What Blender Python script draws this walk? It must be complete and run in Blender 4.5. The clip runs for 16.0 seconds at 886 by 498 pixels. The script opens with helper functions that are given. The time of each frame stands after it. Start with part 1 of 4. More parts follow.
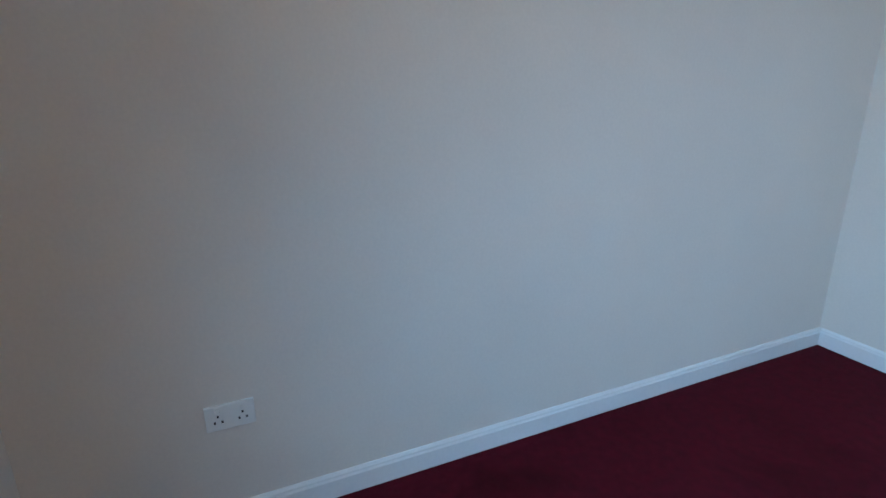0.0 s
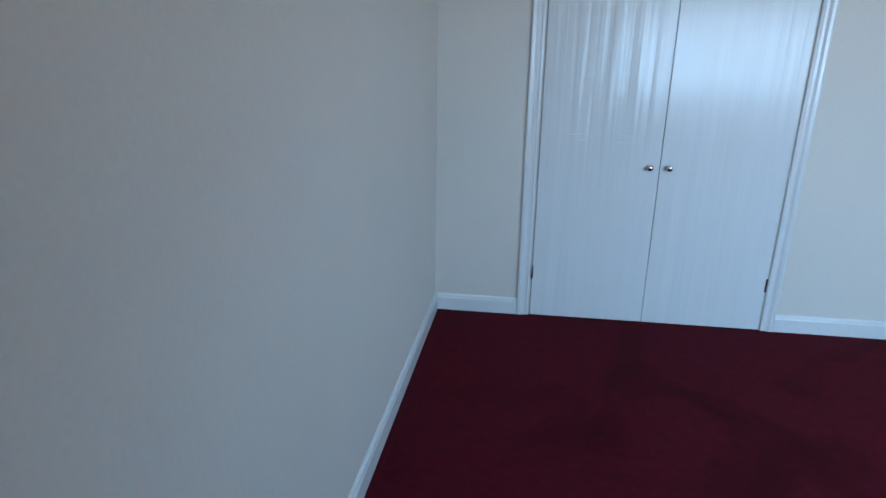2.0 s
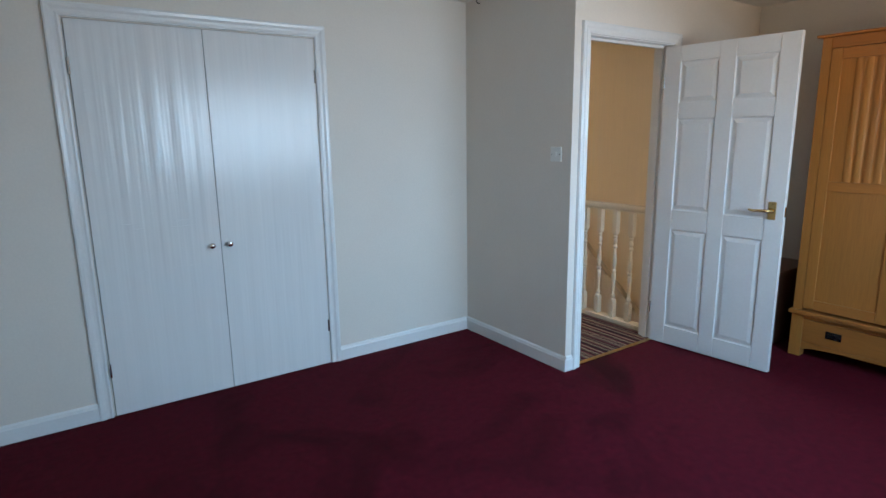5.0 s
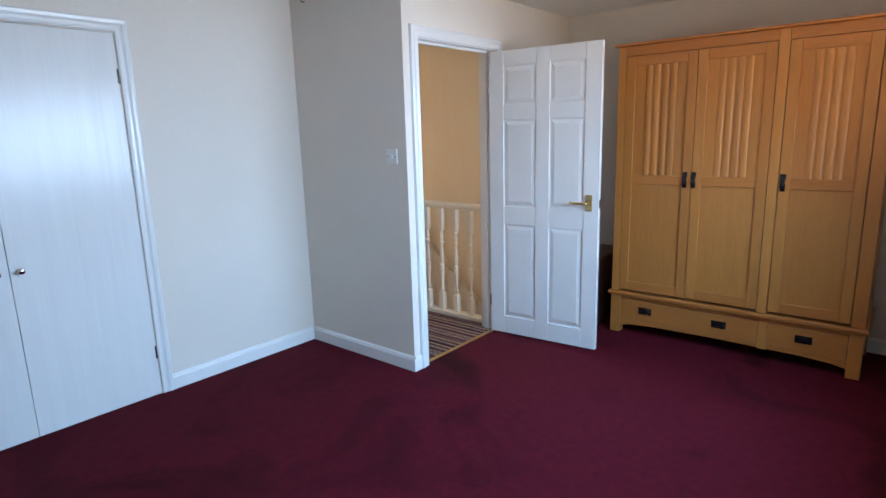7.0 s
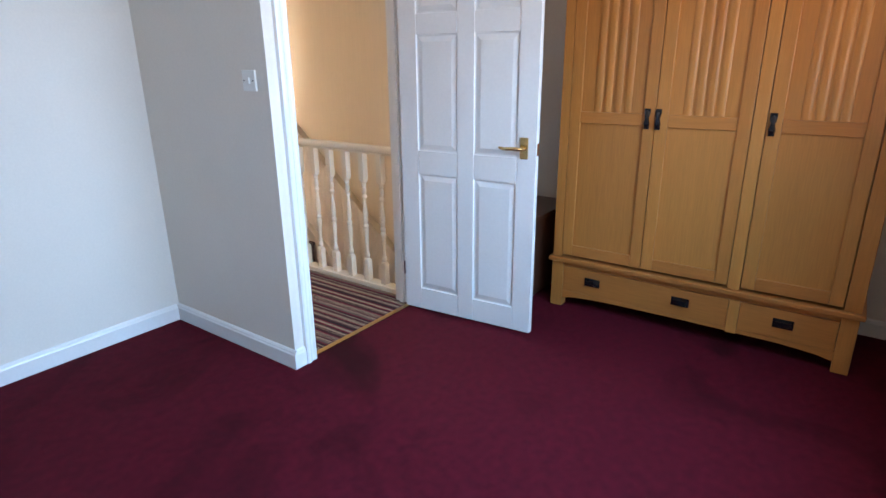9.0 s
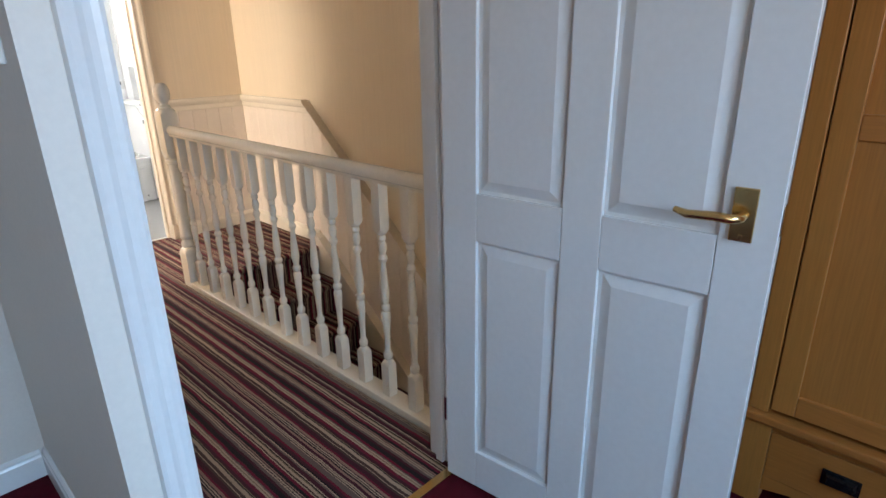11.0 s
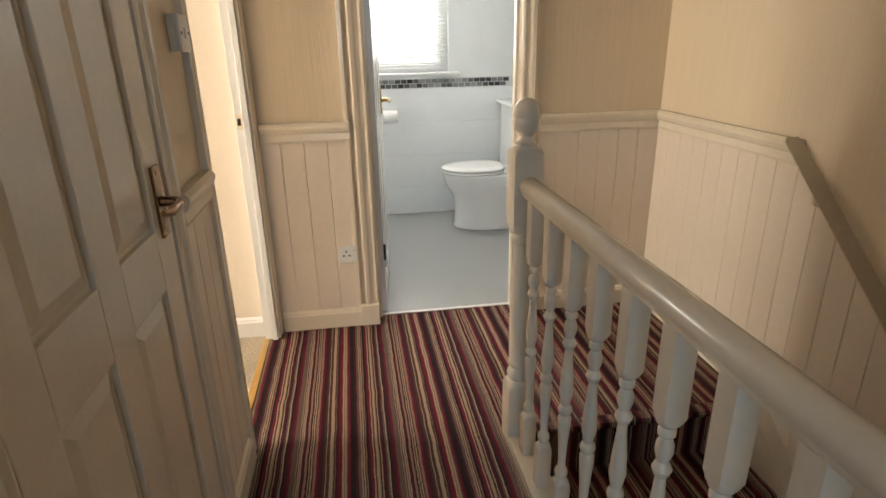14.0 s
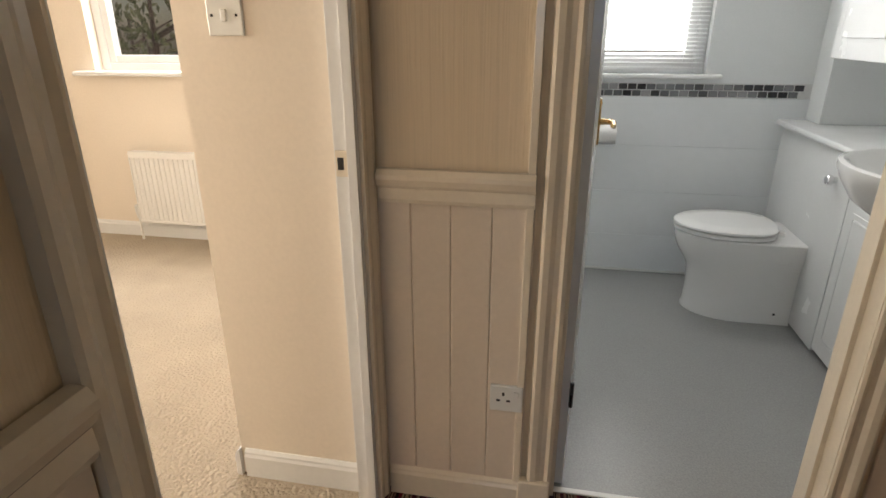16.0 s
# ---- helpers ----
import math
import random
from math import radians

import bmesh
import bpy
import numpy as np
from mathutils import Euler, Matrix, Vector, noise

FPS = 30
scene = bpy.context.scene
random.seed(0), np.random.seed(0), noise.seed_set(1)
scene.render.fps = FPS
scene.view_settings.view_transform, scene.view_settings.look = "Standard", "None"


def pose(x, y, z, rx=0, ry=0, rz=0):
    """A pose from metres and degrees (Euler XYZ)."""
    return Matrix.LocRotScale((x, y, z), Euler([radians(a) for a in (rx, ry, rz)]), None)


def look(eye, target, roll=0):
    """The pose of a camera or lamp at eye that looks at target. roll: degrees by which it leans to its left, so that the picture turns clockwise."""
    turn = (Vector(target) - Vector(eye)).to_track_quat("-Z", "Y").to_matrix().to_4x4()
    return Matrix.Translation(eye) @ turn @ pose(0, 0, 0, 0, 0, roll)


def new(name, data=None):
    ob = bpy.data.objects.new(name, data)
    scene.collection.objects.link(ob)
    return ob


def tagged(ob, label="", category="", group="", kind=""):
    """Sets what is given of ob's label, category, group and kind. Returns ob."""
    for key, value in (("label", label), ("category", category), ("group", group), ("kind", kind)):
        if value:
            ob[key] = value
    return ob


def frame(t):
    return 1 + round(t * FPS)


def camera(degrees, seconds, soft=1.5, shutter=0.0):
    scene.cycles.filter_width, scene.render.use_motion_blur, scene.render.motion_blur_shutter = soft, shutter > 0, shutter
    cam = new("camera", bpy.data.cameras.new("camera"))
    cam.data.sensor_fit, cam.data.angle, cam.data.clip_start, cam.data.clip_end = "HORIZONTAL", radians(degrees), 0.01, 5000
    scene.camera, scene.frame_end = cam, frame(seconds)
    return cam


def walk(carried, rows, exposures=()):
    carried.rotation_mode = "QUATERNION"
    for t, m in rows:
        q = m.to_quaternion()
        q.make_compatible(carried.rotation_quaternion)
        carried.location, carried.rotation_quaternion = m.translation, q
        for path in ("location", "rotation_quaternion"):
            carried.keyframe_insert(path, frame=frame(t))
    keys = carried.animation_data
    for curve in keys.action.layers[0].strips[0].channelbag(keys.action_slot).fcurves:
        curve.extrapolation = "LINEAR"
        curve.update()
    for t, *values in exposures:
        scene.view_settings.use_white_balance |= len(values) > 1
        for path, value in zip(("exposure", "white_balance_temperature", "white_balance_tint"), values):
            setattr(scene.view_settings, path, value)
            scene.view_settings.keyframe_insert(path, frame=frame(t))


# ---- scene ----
cam = camera(75.9, 16.0)
PATH = [
    (0, (1.271, -0.843, 1.441), (-0.454, -0.037, 0.829), -0.4),
    (0.5, (0.857, -0.977, 1.348), (-0.656, 0.201, 0.779), 0.6),
    (1, (0.537, -0.812, 1.298), (-0.591, 0.731, 0.709), -0.1),
    (1.5, (0.266, -0.761, 1.317), (-0.416, 1.018, 0.707), 0.7),
    (2, (0.087, -0.884, 1.327), (-0.181, 1.006, 0.729), 0.7),
    (2.5, (0.002, -1.093, 1.341), (0.176, 0.815, 0.766), -0.1),
    (3, (-0.01, -1.18, 1.342), (0.492, 0.674, 0.784), -1.2),
    (3.5, (-0.046, -1.115, 1.404), (0.72, 0.65, 0.857), -0.5),
    (4, (-0.032, -1.12, 1.45), (0.879, 0.59, 0.956), -0.6),
    (4.5, (-0.009, -1.154, 1.44), (1.001, 0.52, 1.023), -0.6),
    (5, (0.021, -1.156, 1.46), (1.131, 0.46, 1.063), -0.8),
    (7.3, (0.108, -1.137, 1.47), (1.646, 0.071, 1.049), -1.1),
    (7.5, (0.15, -1.117, 1.448), (1.708, 0.061, 1.014), -0.7),
    (8, (0.388, -1.059, 1.427), (1.976, 0.053, 0.935), -0.8),
    (8.2, (0.473, -1.043, 1.439), (2.054, 0.055, 0.896), -0.8),
    (10.3, (1.895, -0.229, 1.31), (3.378, 0.937, 0.645), -0.7),
    (10.5, (2.011, -0.124, 1.32), (3.461, 1.079, 0.65), -0.7),
    (11, (2.324, 0.158, 1.307), (3.68, 1.463, 0.629), -1.0),
    (11.5, (2.53, 0.402, 1.297), (3.746, 1.844, 0.632), -1.1),
    (12, (2.714, 0.732, 1.321), (3.796, 2.267, 0.641), -1.6),
    (12.5, (2.842, 0.976, 1.317), (3.805, 2.587, 0.638), -1.5),
    (13, (3.001, 1.229, 1.323), (3.765, 2.947, 0.652), -1.7),
    (13.5, (3.016, 1.465, 1.298), (3.531, 3.268, 0.630), -1.4),
    (14, (3.053, 1.781, 1.297), (3.332, 3.620, 0.614), -1.1),
    (14.5, (3.079, 2.091, 1.292), (3.247, 3.925, 0.584), -1.3),
    (15, (3.125, 2.424, 1.301), (3.153, 4.268, 0.587), -1.0),
    (15.5, (3.095, 2.776, 1.295), (2.945, 4.621, 0.568), -0.3),
    (16, (3.065, 3.021, 1.28), (2.71, 4.855, 0.564), -0.2),
]
EXPOSURES = [(0.0, 0.15, 6100, 9), (0.5, -0.05, 6100, 9), (1.0, -0.08, 6800, 10), (1.5, -0.15, 6700, 10), (2.0, -0.15, 6150, 8), (2.5, -0.13, 6500, 9), (3.5, -0.16, 7100, 10),
             (5.2, -0.3, 6850, 10), (7.3, 0.28, 6450, 15), (8.2, 0.45, 6550, 17), (10.3, -0.12, 6650, 16), (11.5, -0.62, 6800, 12), (12.0, -0.73, 7350, 10), (13.0, -0.8, 7300, 10),
             (14.5, -1.42, 6750, 10), (15.0, -1.6, 6700, 10), (15.5, -1.72, 6650, 10), (16.0, -1.95, 6650, 11)]
walk(cam, [(t, look(eye, target, roll)) for t, eye, target, roll in PATH], EXPOSURES)

# ---- light ----
world = bpy.data.worlds.new("world")
scene.world = world
world.use_nodes = True
_nt = world.node_tree
_sky = _nt.nodes.new("ShaderNodeTexSky")
_sky.sky_type, _sky.sun_disc = "NISHITA", False
_sky.sun_elevation, _sky.sun_rotation = radians(38), radians(75)
_bg = _nt.nodes["Background"]
_bg.inputs["Strength"].default_value = 0.15
_nt.links.new(_sky.outputs[0], _bg.inputs["Color"])

sun = new("sun", bpy.data.lights.new("sun", "SUN"))
sun.data.energy, sun.data.angle, sun.data.color = 5.0, radians(0.5), (1.0, 0.93, 0.82)
sun.matrix_world = look((30, 8, 24), (0, 0, 0))


def window_light(name, x, y, z, w, h, power, color, tx, ty, tz, spread=170):
    """Sky light that comes in through a window's opening."""
    lamp = new(name, bpy.data.lights.new(name, "AREA"))
    lamp.data.shape, lamp.data.size, lamp.data.size_y = "RECTANGLE", w, h
    lamp.data.energy, lamp.data.color = power, color
    lamp.data.spread = radians(spread)
    lamp.matrix_world = look((x, y, z), (tx, ty, tz))
    return lamp


window_light("skylight_bedroom", 2.22, -1.41, 1.53, 2.3, 1.0, 62, (0.31, 0.63, 1.0), 1.7, 1.6, -0.7, 128)
window_light("ground_light_bedroom", 2.22, -1.405, 1.53, 2.3, 1.0, 22, (1.0, 0.8, 0.58), 2.4, 1.6, 3.6, 160)
window_light("skylight_bathroom", 3.37, 6.33, 1.57, 0.8, 0.9, 160, (0.97, 0.965, 0.94), 3.45, 4.6, 0.6)
window_light("skylight_second_bedroom", 0.95, 6.36, 1.80, 1.2, 0.5, 165, (1.0, 0.98, 0.95), 1.2, 4.4, 0.7)
# added lamp at an unseen west opening; brightens the second doorway and stair wall
window_light("added_side_light", -0.64, 3.6, 1.53, 1.1, 1.0, 235, (1.0, 0.93, 0.82), 4.0, 3.95, 0.9)

# ---- materials ----


def mat(name, color, rough=0.5, metal=0.0, vary=0.08, scale=6.0, fine=120.0, bump=0.0, stretch=(1, 1, 1),
        coat=0.0, sheen=0.0, spec=0.5, fine_amount=0.5, bump_scale=None, dist=0.002):
    """A surface with broad blotches, fine grain and relief."""
    m = bpy.data.materials.new(name)
    m.use_nodes = True
    nt = m.node_tree
    bsdf = nt.nodes["Principled BSDF"]
    tc = nt.nodes.new("ShaderNodeTexCoord")
    mp = nt.nodes.new("ShaderNodeMapping")
    mp.inputs["Scale"].default_value = stretch
    nt.links.new(tc.outputs["Object"], mp.inputs[0])
    big = nt.nodes.new("ShaderNodeTexNoise")
    big.inputs["Scale"].default_value, big.inputs["Detail"].default_value = scale, 4
    small = nt.nodes.new("ShaderNodeTexNoise")
    small.inputs["Scale"].default_value, small.inputs["Detail"].default_value = fine, 3
    for n in (big, small):
        nt.links.new(mp.outputs[0], n.inputs["Vector"])
    mix = nt.nodes.new("ShaderNodeMix")
    mix.data_type = "FLOAT"
    mix.inputs[0].default_value = fine_amount
    nt.links.new(big.outputs[0], mix.inputs[2])
    nt.links.new(small.outputs[0], mix.inputs[3])
    ramp = nt.nodes.new("ShaderNodeValToRGB")
    lo = [max(0.0, c * (1 - vary * 1.6)) for c in color]
    hi = [min(1.0, c * (1 + vary * 1.2)) for c in color]
    ramp.color_ramp.elements[0].position, ramp.color_ramp.elements[1].position = 0.3, 0.7
    ramp.color_ramp.elements[0].color, ramp.color_ramp.elements[1].color = (*lo, 1), (*hi, 1)
    nt.links.new(mix.outputs[0], ramp.inputs[0])
    nt.links.new(ramp.outputs[0], bsdf.inputs["Base Color"])
    rr = nt.nodes.new("ShaderNodeMapRange")
    rr.inputs["To Min"].default_value, rr.inputs["To Max"].default_value = max(0.02, rough - 0.06), min(1, rough + 0.06)
    nt.links.new(big.outputs[0], rr.inputs[0])
    nt.links.new(rr.outputs[0], bsdf.inputs["Roughness"])
    bsdf.inputs["Metallic"].default_value = metal
    bsdf.inputs["Coat Weight"].default_value = coat
    bsdf.inputs["Coat Roughness"].default_value = 0.15
    bsdf.inputs["Sheen Weight"].default_value = sheen
    bsdf.inputs["Specular IOR Level"].default_value = spec
    if bump:
        bp = nt.nodes.new("ShaderNodeBump")
        bp.inputs["Strength"].default_value, bp.inputs["Distance"].default_value = bump, dist
        src = small
        if bump_scale:
            src = nt.nodes.new("ShaderNodeTexNoise")
            src.inputs["Scale"].default_value, src.inputs["Detail"].default_value = bump_scale, 2
            nt.links.new(mp.outputs[0], src.inputs["Vector"])
        nt.links.new(src.outputs[0], bp.inputs["Height"])
        nt.links.new(bp.outputs[0], bsdf.inputs["Normal"])
    return m


def striped_carpet(name):
    """Narrow loom stripes of wine, cream, taupe and near-black that run along y."""
    m = bpy.data.materials.new(name)
    m.use_nodes = True
    nt = m.node_tree
    bsdf = nt.nodes["Principled BSDF"]
    tc = nt.nodes.new("ShaderNodeTexCoord")
    sep = nt.nodes.new("ShaderNodeSeparateXYZ")
    nt.links.new(tc.outputs["Object"], sep.inputs[0])
    wob = nt.nodes.new("ShaderNodeTexNoise")
    wob.inputs["Scale"].default_value, wob.inputs["Detail"].default_value = 140, 2
    nt.links.new(tc.outputs["Object"], wob.inputs["Vector"])
    sub = nt.nodes.new("ShaderNodeMath")
    sub.operation = "MULTIPLY_ADD"
    sub.inputs[1].default_value, sub.inputs[2].default_value = 0.007, -0.0035
    nt.links.new(wob.outputs[0], sub.inputs[0])
    slow = nt.nodes.new("ShaderNodeTexNoise")
    slow.inputs["Scale"].default_value, slow.inputs["Detail"].default_value = 9, 2
    nt.links.new(tc.outputs["Object"], slow.inputs["Vector"])
    bend = nt.nodes.new("ShaderNodeMath")
    bend.operation = "MULTIPLY_ADD"
    bend.inputs[1].default_value = 0.009
    nt.links.new(slow.outputs[0], bend.inputs[0])
    nt.links.new(sub.outputs[0], bend.inputs[2])
    add = nt.nodes.new("ShaderNodeMath")
    add.operation = "ADD"
    nt.links.new(sep.outputs[0], add.inputs[0])
    nt.links.new(bend.outputs[0], add.inputs[1])
    wine, maroon, dark, brown = (0.135, 0.01, 0.024), (0.056, 0.012, 0.018), (0.021, 0.011, 0.012), (0.066, 0.036, 0.028)
    taupe, cream, rose, olive = (0.125, 0.083, 0.07), (0.37, 0.26, 0.185), (0.27, 0.15, 0.115), (0.19, 0.14, 0.08)

    def band(period, kinds, widths):
        mul = nt.nodes.new("ShaderNodeMath")
        mul.operation = "MULTIPLY"
        mul.inputs[1].default_value = 1 / period
        nt.links.new(add.outputs[0], mul.inputs[0])
        fr = nt.nodes.new("ShaderNodeMath")
        fr.operation = "FRACT"
        nt.links.new(mul.outputs[0], fr.inputs[0])
        ramp = nt.nodes.new("ShaderNodeValToRGB")
        ramp.color_ramp.interpolation = "CONSTANT"
        total, at = sum(widths), 0.0
        els = ramp.color_ramp.elements
        for n, (k, w) in enumerate(zip(kinds, widths)):
            e = els[n] if n < 2 else els.new(min(0.999, at / total))
            e.position = min(0.999, at / total)
            e.color = (*k, 1)
            at += w
        nt.links.new(fr.outputs[0], ramp.inputs[0])
        return ramp

    first = ((maroon, 14), (wine, 12), (taupe, 26), (cream, 4), (dark, 5), (cream, 6), (taupe, 4), (cream, 6), (maroon, 16), (rose, 11), (dark, 8), (cream, 5), (dark, 5),
             (cream, 6), (dark, 5), (rose, 13), (wine, 11), (maroon, 22), (brown, 12), (cream, 4), (brown, 15), (cream, 18), (dark, 6), (olive, 4), (maroon, 16))
    second = ((wine, 16), (cream, 9), (olive, 4), (cream, 8), (taupe, 7), (wine, 12), (dark, 24), (maroon, 12), (taupe, 14), (cream, 5), (dark, 4), (cream, 7), (brown, 6), (rose, 5),
              (dark, 14), (wine, 15), (cream, 5), (brown, 8), (cream, 12), (olive, 5), (dark, 5), (cream, 5), (maroon, 20), (taupe, 9), (cream, 6), (dark, 10))
    period = 0.345
    a1 = band(period / 2, [c for c, _ in first], [w for _, w in first])
    a2 = band(period / 2, [c for c, _ in second], [w for _, w in second])
    a3 = nt.nodes.new("ShaderNodeMath")
    a3.operation = "MULTIPLY"
    a3.inputs[1].default_value = 1 / period
    nt.links.new(add.outputs[0], a3.inputs[0])
    a4 = nt.nodes.new("ShaderNodeMath")
    a4.operation = "FRACT"
    nt.links.new(a3.outputs[0], a4.inputs[0])
    a5 = nt.nodes.new("ShaderNodeMath")
    a5.operation = "GREATER_THAN"
    a5.inputs[1].default_value = 0.5
    nt.links.new(a4.outputs[0], a5.inputs[0])
    a = nt.nodes.new("ShaderNodeMix")
    a.data_type = "RGBA"
    nt.links.new(a5.outputs[0], a.inputs[0])
    nt.links.new(a1.outputs[0], a.inputs[6])
    nt.links.new(a2.outputs[0], a.inputs[7])
    noise2 = nt.nodes.new("ShaderNodeTexNoise")
    noise2.inputs["Scale"].default_value, noise2.inputs["Detail"].default_value = 420, 2
    nt.links.new(tc.outputs["Object"], noise2.inputs["Vector"])
    mr = nt.nodes.new("ShaderNodeMapRange")
    mr.inputs["To Min"].default_value, mr.inputs["To Max"].default_value = 0.55, 1.45
    nt.links.new(noise2.outputs[0], mr.inputs[0])
    mul = nt.nodes.new("ShaderNodeVectorMath")
    mul.operation = "SCALE"
    nt.links.new(a.outputs[2], mul.inputs[0])
    nt.links.new(mr.outputs[0], mul.inputs["Scale"])
    nt.links.new(mul.outputs[0], bsdf.inputs["Base Color"])
    bsdf.inputs["Roughness"].default_value = 0.95
    bsdf.inputs["Specular IOR Level"].default_value = 0.15
    bp = nt.nodes.new("ShaderNodeBump")
    bp.inputs["Strength"].default_value, bp.inputs["Distance"].default_value = 0.8, 0.004
    nt.links.new(noise2.outputs[0], bp.inputs["Height"])
    nt.links.new(bp.outputs[0], bsdf.inputs["Normal"])
    return m


def loop_carpet(name, color):
    """Nubbly woven loop pile."""
    m = mat(name, color, rough=0.95, vary=0.12, scale=3, fine=300, bump=0.5, spec=0.15)
    nt = m.node_tree
    bsdf = nt.nodes["Principled BSDF"]
    tc = nt.nodes.new("ShaderNodeTexCoord")
    vor = nt.nodes.new("ShaderNodeTexVoronoi")
    vor.inputs["Scale"].default_value = 85
    nt.links.new(tc.outputs["Object"], vor.inputs["Vector"])
    bp = nt.nodes.new("ShaderNodeBump")
    bp.invert = True
    bp.inputs["Strength"].default_value, bp.inputs["Distance"].default_value = 1.0, 0.006
    nt.links.new(vor.outputs["Distance"], bp.inputs["Height"])
    nt.links.new(bp.outputs[0], bsdf.inputs["Normal"])
    return m


def plush_carpet(name, color, dark):
    """Cut pile with trodden shading where the nap lies the other way."""
    m = mat(name, color, rough=0.95, vary=0.25, scale=25, fine=500, bump=0.6, spec=0.12, dist=0.004)
    nt = m.node_tree
    bsdf = nt.nodes["Principled BSDF"]
    old = bsdf.inputs["Base Color"].links[0].from_socket
    tc = nt.nodes.new("ShaderNodeTexCoord")
    n = nt.nodes.new("ShaderNodeTexNoise")
    n.inputs["Scale"].default_value, n.inputs["Detail"].default_value, n.inputs["Distortion"].default_value = 1.15, 3.0, 1.3
    nt.links.new(tc.outputs["Object"], n.inputs["Vector"])
    ramp = nt.nodes.new("ShaderNodeValToRGB")
    ramp.color_ramp.elements[0].position, ramp.color_ramp.elements[1].position = 0.3, 0.47
    ramp.color_ramp.elements[0].color, ramp.color_ramp.elements[1].color = (*dark, 1), (1, 1, 1, 1)
    nt.links.new(n.outputs[0], ramp.inputs[0])
    mul = nt.nodes.new("ShaderNodeMix")
    mul.data_type, mul.blend_type = "RGBA", "MULTIPLY"
    mul.inputs[0].default_value = 1
    nt.links.new(old, mul.inputs[6])
    nt.links.new(ramp.outputs[0], mul.inputs[7])
    nt.links.new(mul.outputs[2], bsdf.inputs["Base Color"])
    return m


def oak_wood(name, color, grain=(60, 60, 3)):
    m = mat(name, color, rough=0.34, vary=0.085, scale=0.6, fine=3.0, stretch=grain, bump=0.12, coat=0.15, fine_amount=0.6, dist=0.001)
    nt = m.node_tree
    bsdf = nt.nodes["Principled BSDF"]
    old = bsdf.inputs["Base Color"].links[0].from_socket
    info = nt.nodes.new("ShaderNodeObjectInfo")
    ramp = nt.nodes.new("ShaderNodeValToRGB")
    ramp.color_ramp.elements[0].color, ramp.color_ramp.elements[1].color = (0.9, 0.86, 0.84, 1), (1.06, 1.08, 1.08, 1)
    nt.links.new(info.outputs["Random"], ramp.inputs[0])
    mul = nt.nodes.new("ShaderNodeMix")
    mul.data_type, mul.blend_type = "RGBA", "MULTIPLY"
    mul.inputs[0].default_value = 1
    nt.links.new(old, mul.inputs[6])
    nt.links.new(ramp.outputs[0], mul.inputs[7])
    nt.links.new(mul.outputs[2], bsdf.inputs["Base Color"])
    return m


def glass(name):
    m = bpy.data.materials.new(name)
    m.use_nodes = True
    b = m.node_tree.nodes["Principled BSDF"]
    b.inputs["Transmission Weight"].default_value, b.inputs["Roughness"].default_value, b.inputs["IOR"].default_value = 1.0, 0.0, 1.45
    return m


def random_tint(name, stops, rough):
    """One of several tints, a different one on each piece."""
    m = bpy.data.materials.new(name)
    m.use_nodes = True
    nt = m.node_tree
    b = nt.nodes["Principled BSDF"]
    info = nt.nodes.new("ShaderNodeObjectInfo")
    ramp = nt.nodes.new("ShaderNodeValToRGB")
    ramp.color_ramp.interpolation = "CONSTANT"
    els = ramp.color_ramp.elements
    for n, c in enumerate(stops):
        e = els[n] if n < 2 else els.new(n / len(stops))
        e.position, e.color = n / len(stops), (*c, 1)
    nt.links.new(info.outputs["Random"], ramp.inputs[0])
    nt.links.new(ramp.outputs[0], b.inputs["Base Color"])
    b.inputs["Roughness"].default_value = rough
    return m


cream_paint = mat("cream_wall_paint", (0.74, 0.68, 0.61), rough=0.7, vary=0.03, scale=2.0, fine=90, bump=0.12)
ceiling_paint = mat("white_ceiling_paint", (0.8, 0.78, 0.74), rough=0.85, vary=0.03, bump=0.1)
ribbed_paper = mat("ribbed_cream_wallpaper", (0.77, 0.635, 0.46), rough=0.6, vary=0.035, scale=1.2, fine=5.0, stretch=(45, 45, 0.6),
                   bump=0.55, fine_amount=0.7, dist=0.0025)
warm_paint = mat("warm_cream_paint", (0.80, 0.71, 0.60), rough=0.7, vary=0.03, scale=2.0, fine=90, bump=0.1)
gloss_white = mat("white_gloss_paint", (0.78, 0.78, 0.77), rough=0.22, vary=0.025, scale=3, fine=60, bump=0.05, dist=0.001)
door_gloss = mat("brushed_white_gloss", (0.76, 0.76, 0.75), rough=0.2, spec=0.4, vary=0.02, scale=1.0, fine=8, stretch=(14, 14, 0.4), bump=0.8,
                 bump_scale=1.3, dist=0.0065)
cream_gloss = mat("cream_gloss_paint", (0.79, 0.70, 0.565), rough=0.2, vary=0.03, scale=4, fine=70, bump=0.05, dist=0.001)
board_paint = mat("cream_board_paint", (0.78, 0.675, 0.56), rough=0.4, vary=0.03, scale=4, fine=70, bump=0.06, dist=0.001)
white_plain = mat("white_bathroom_paint", (0.78, 0.8, 0.8), rough=0.5, vary=0.02, bump=0.06)
tile_white = mat("white_gloss_tile", (0.8, 0.82, 0.83), rough=0.12, vary=0.015, scale=2, fine=20, bump=0.04)
grout = mat("grey_grout", (0.7, 0.7, 0.69), rough=0.9, vary=0.05)
ceramic = mat("white_ceramic", (0.84, 0.84, 0.83), rough=0.06, vary=0.01, coat=0.4)
seat_plastic = mat("white_seat_plastic", (0.86, 0.86, 0.85), rough=0.15, vary=0.01)
unit_white = mat("white_foil_unit", (0.8, 0.81, 0.81), rough=0.25, vary=0.02)
vinyl_grey = mat("speckled_grey_vinyl", (0.33, 0.335, 0.33), rough=0.38, vary=0.1, scale=5, fine=170, bump=0.08, fine_amount=0.85)
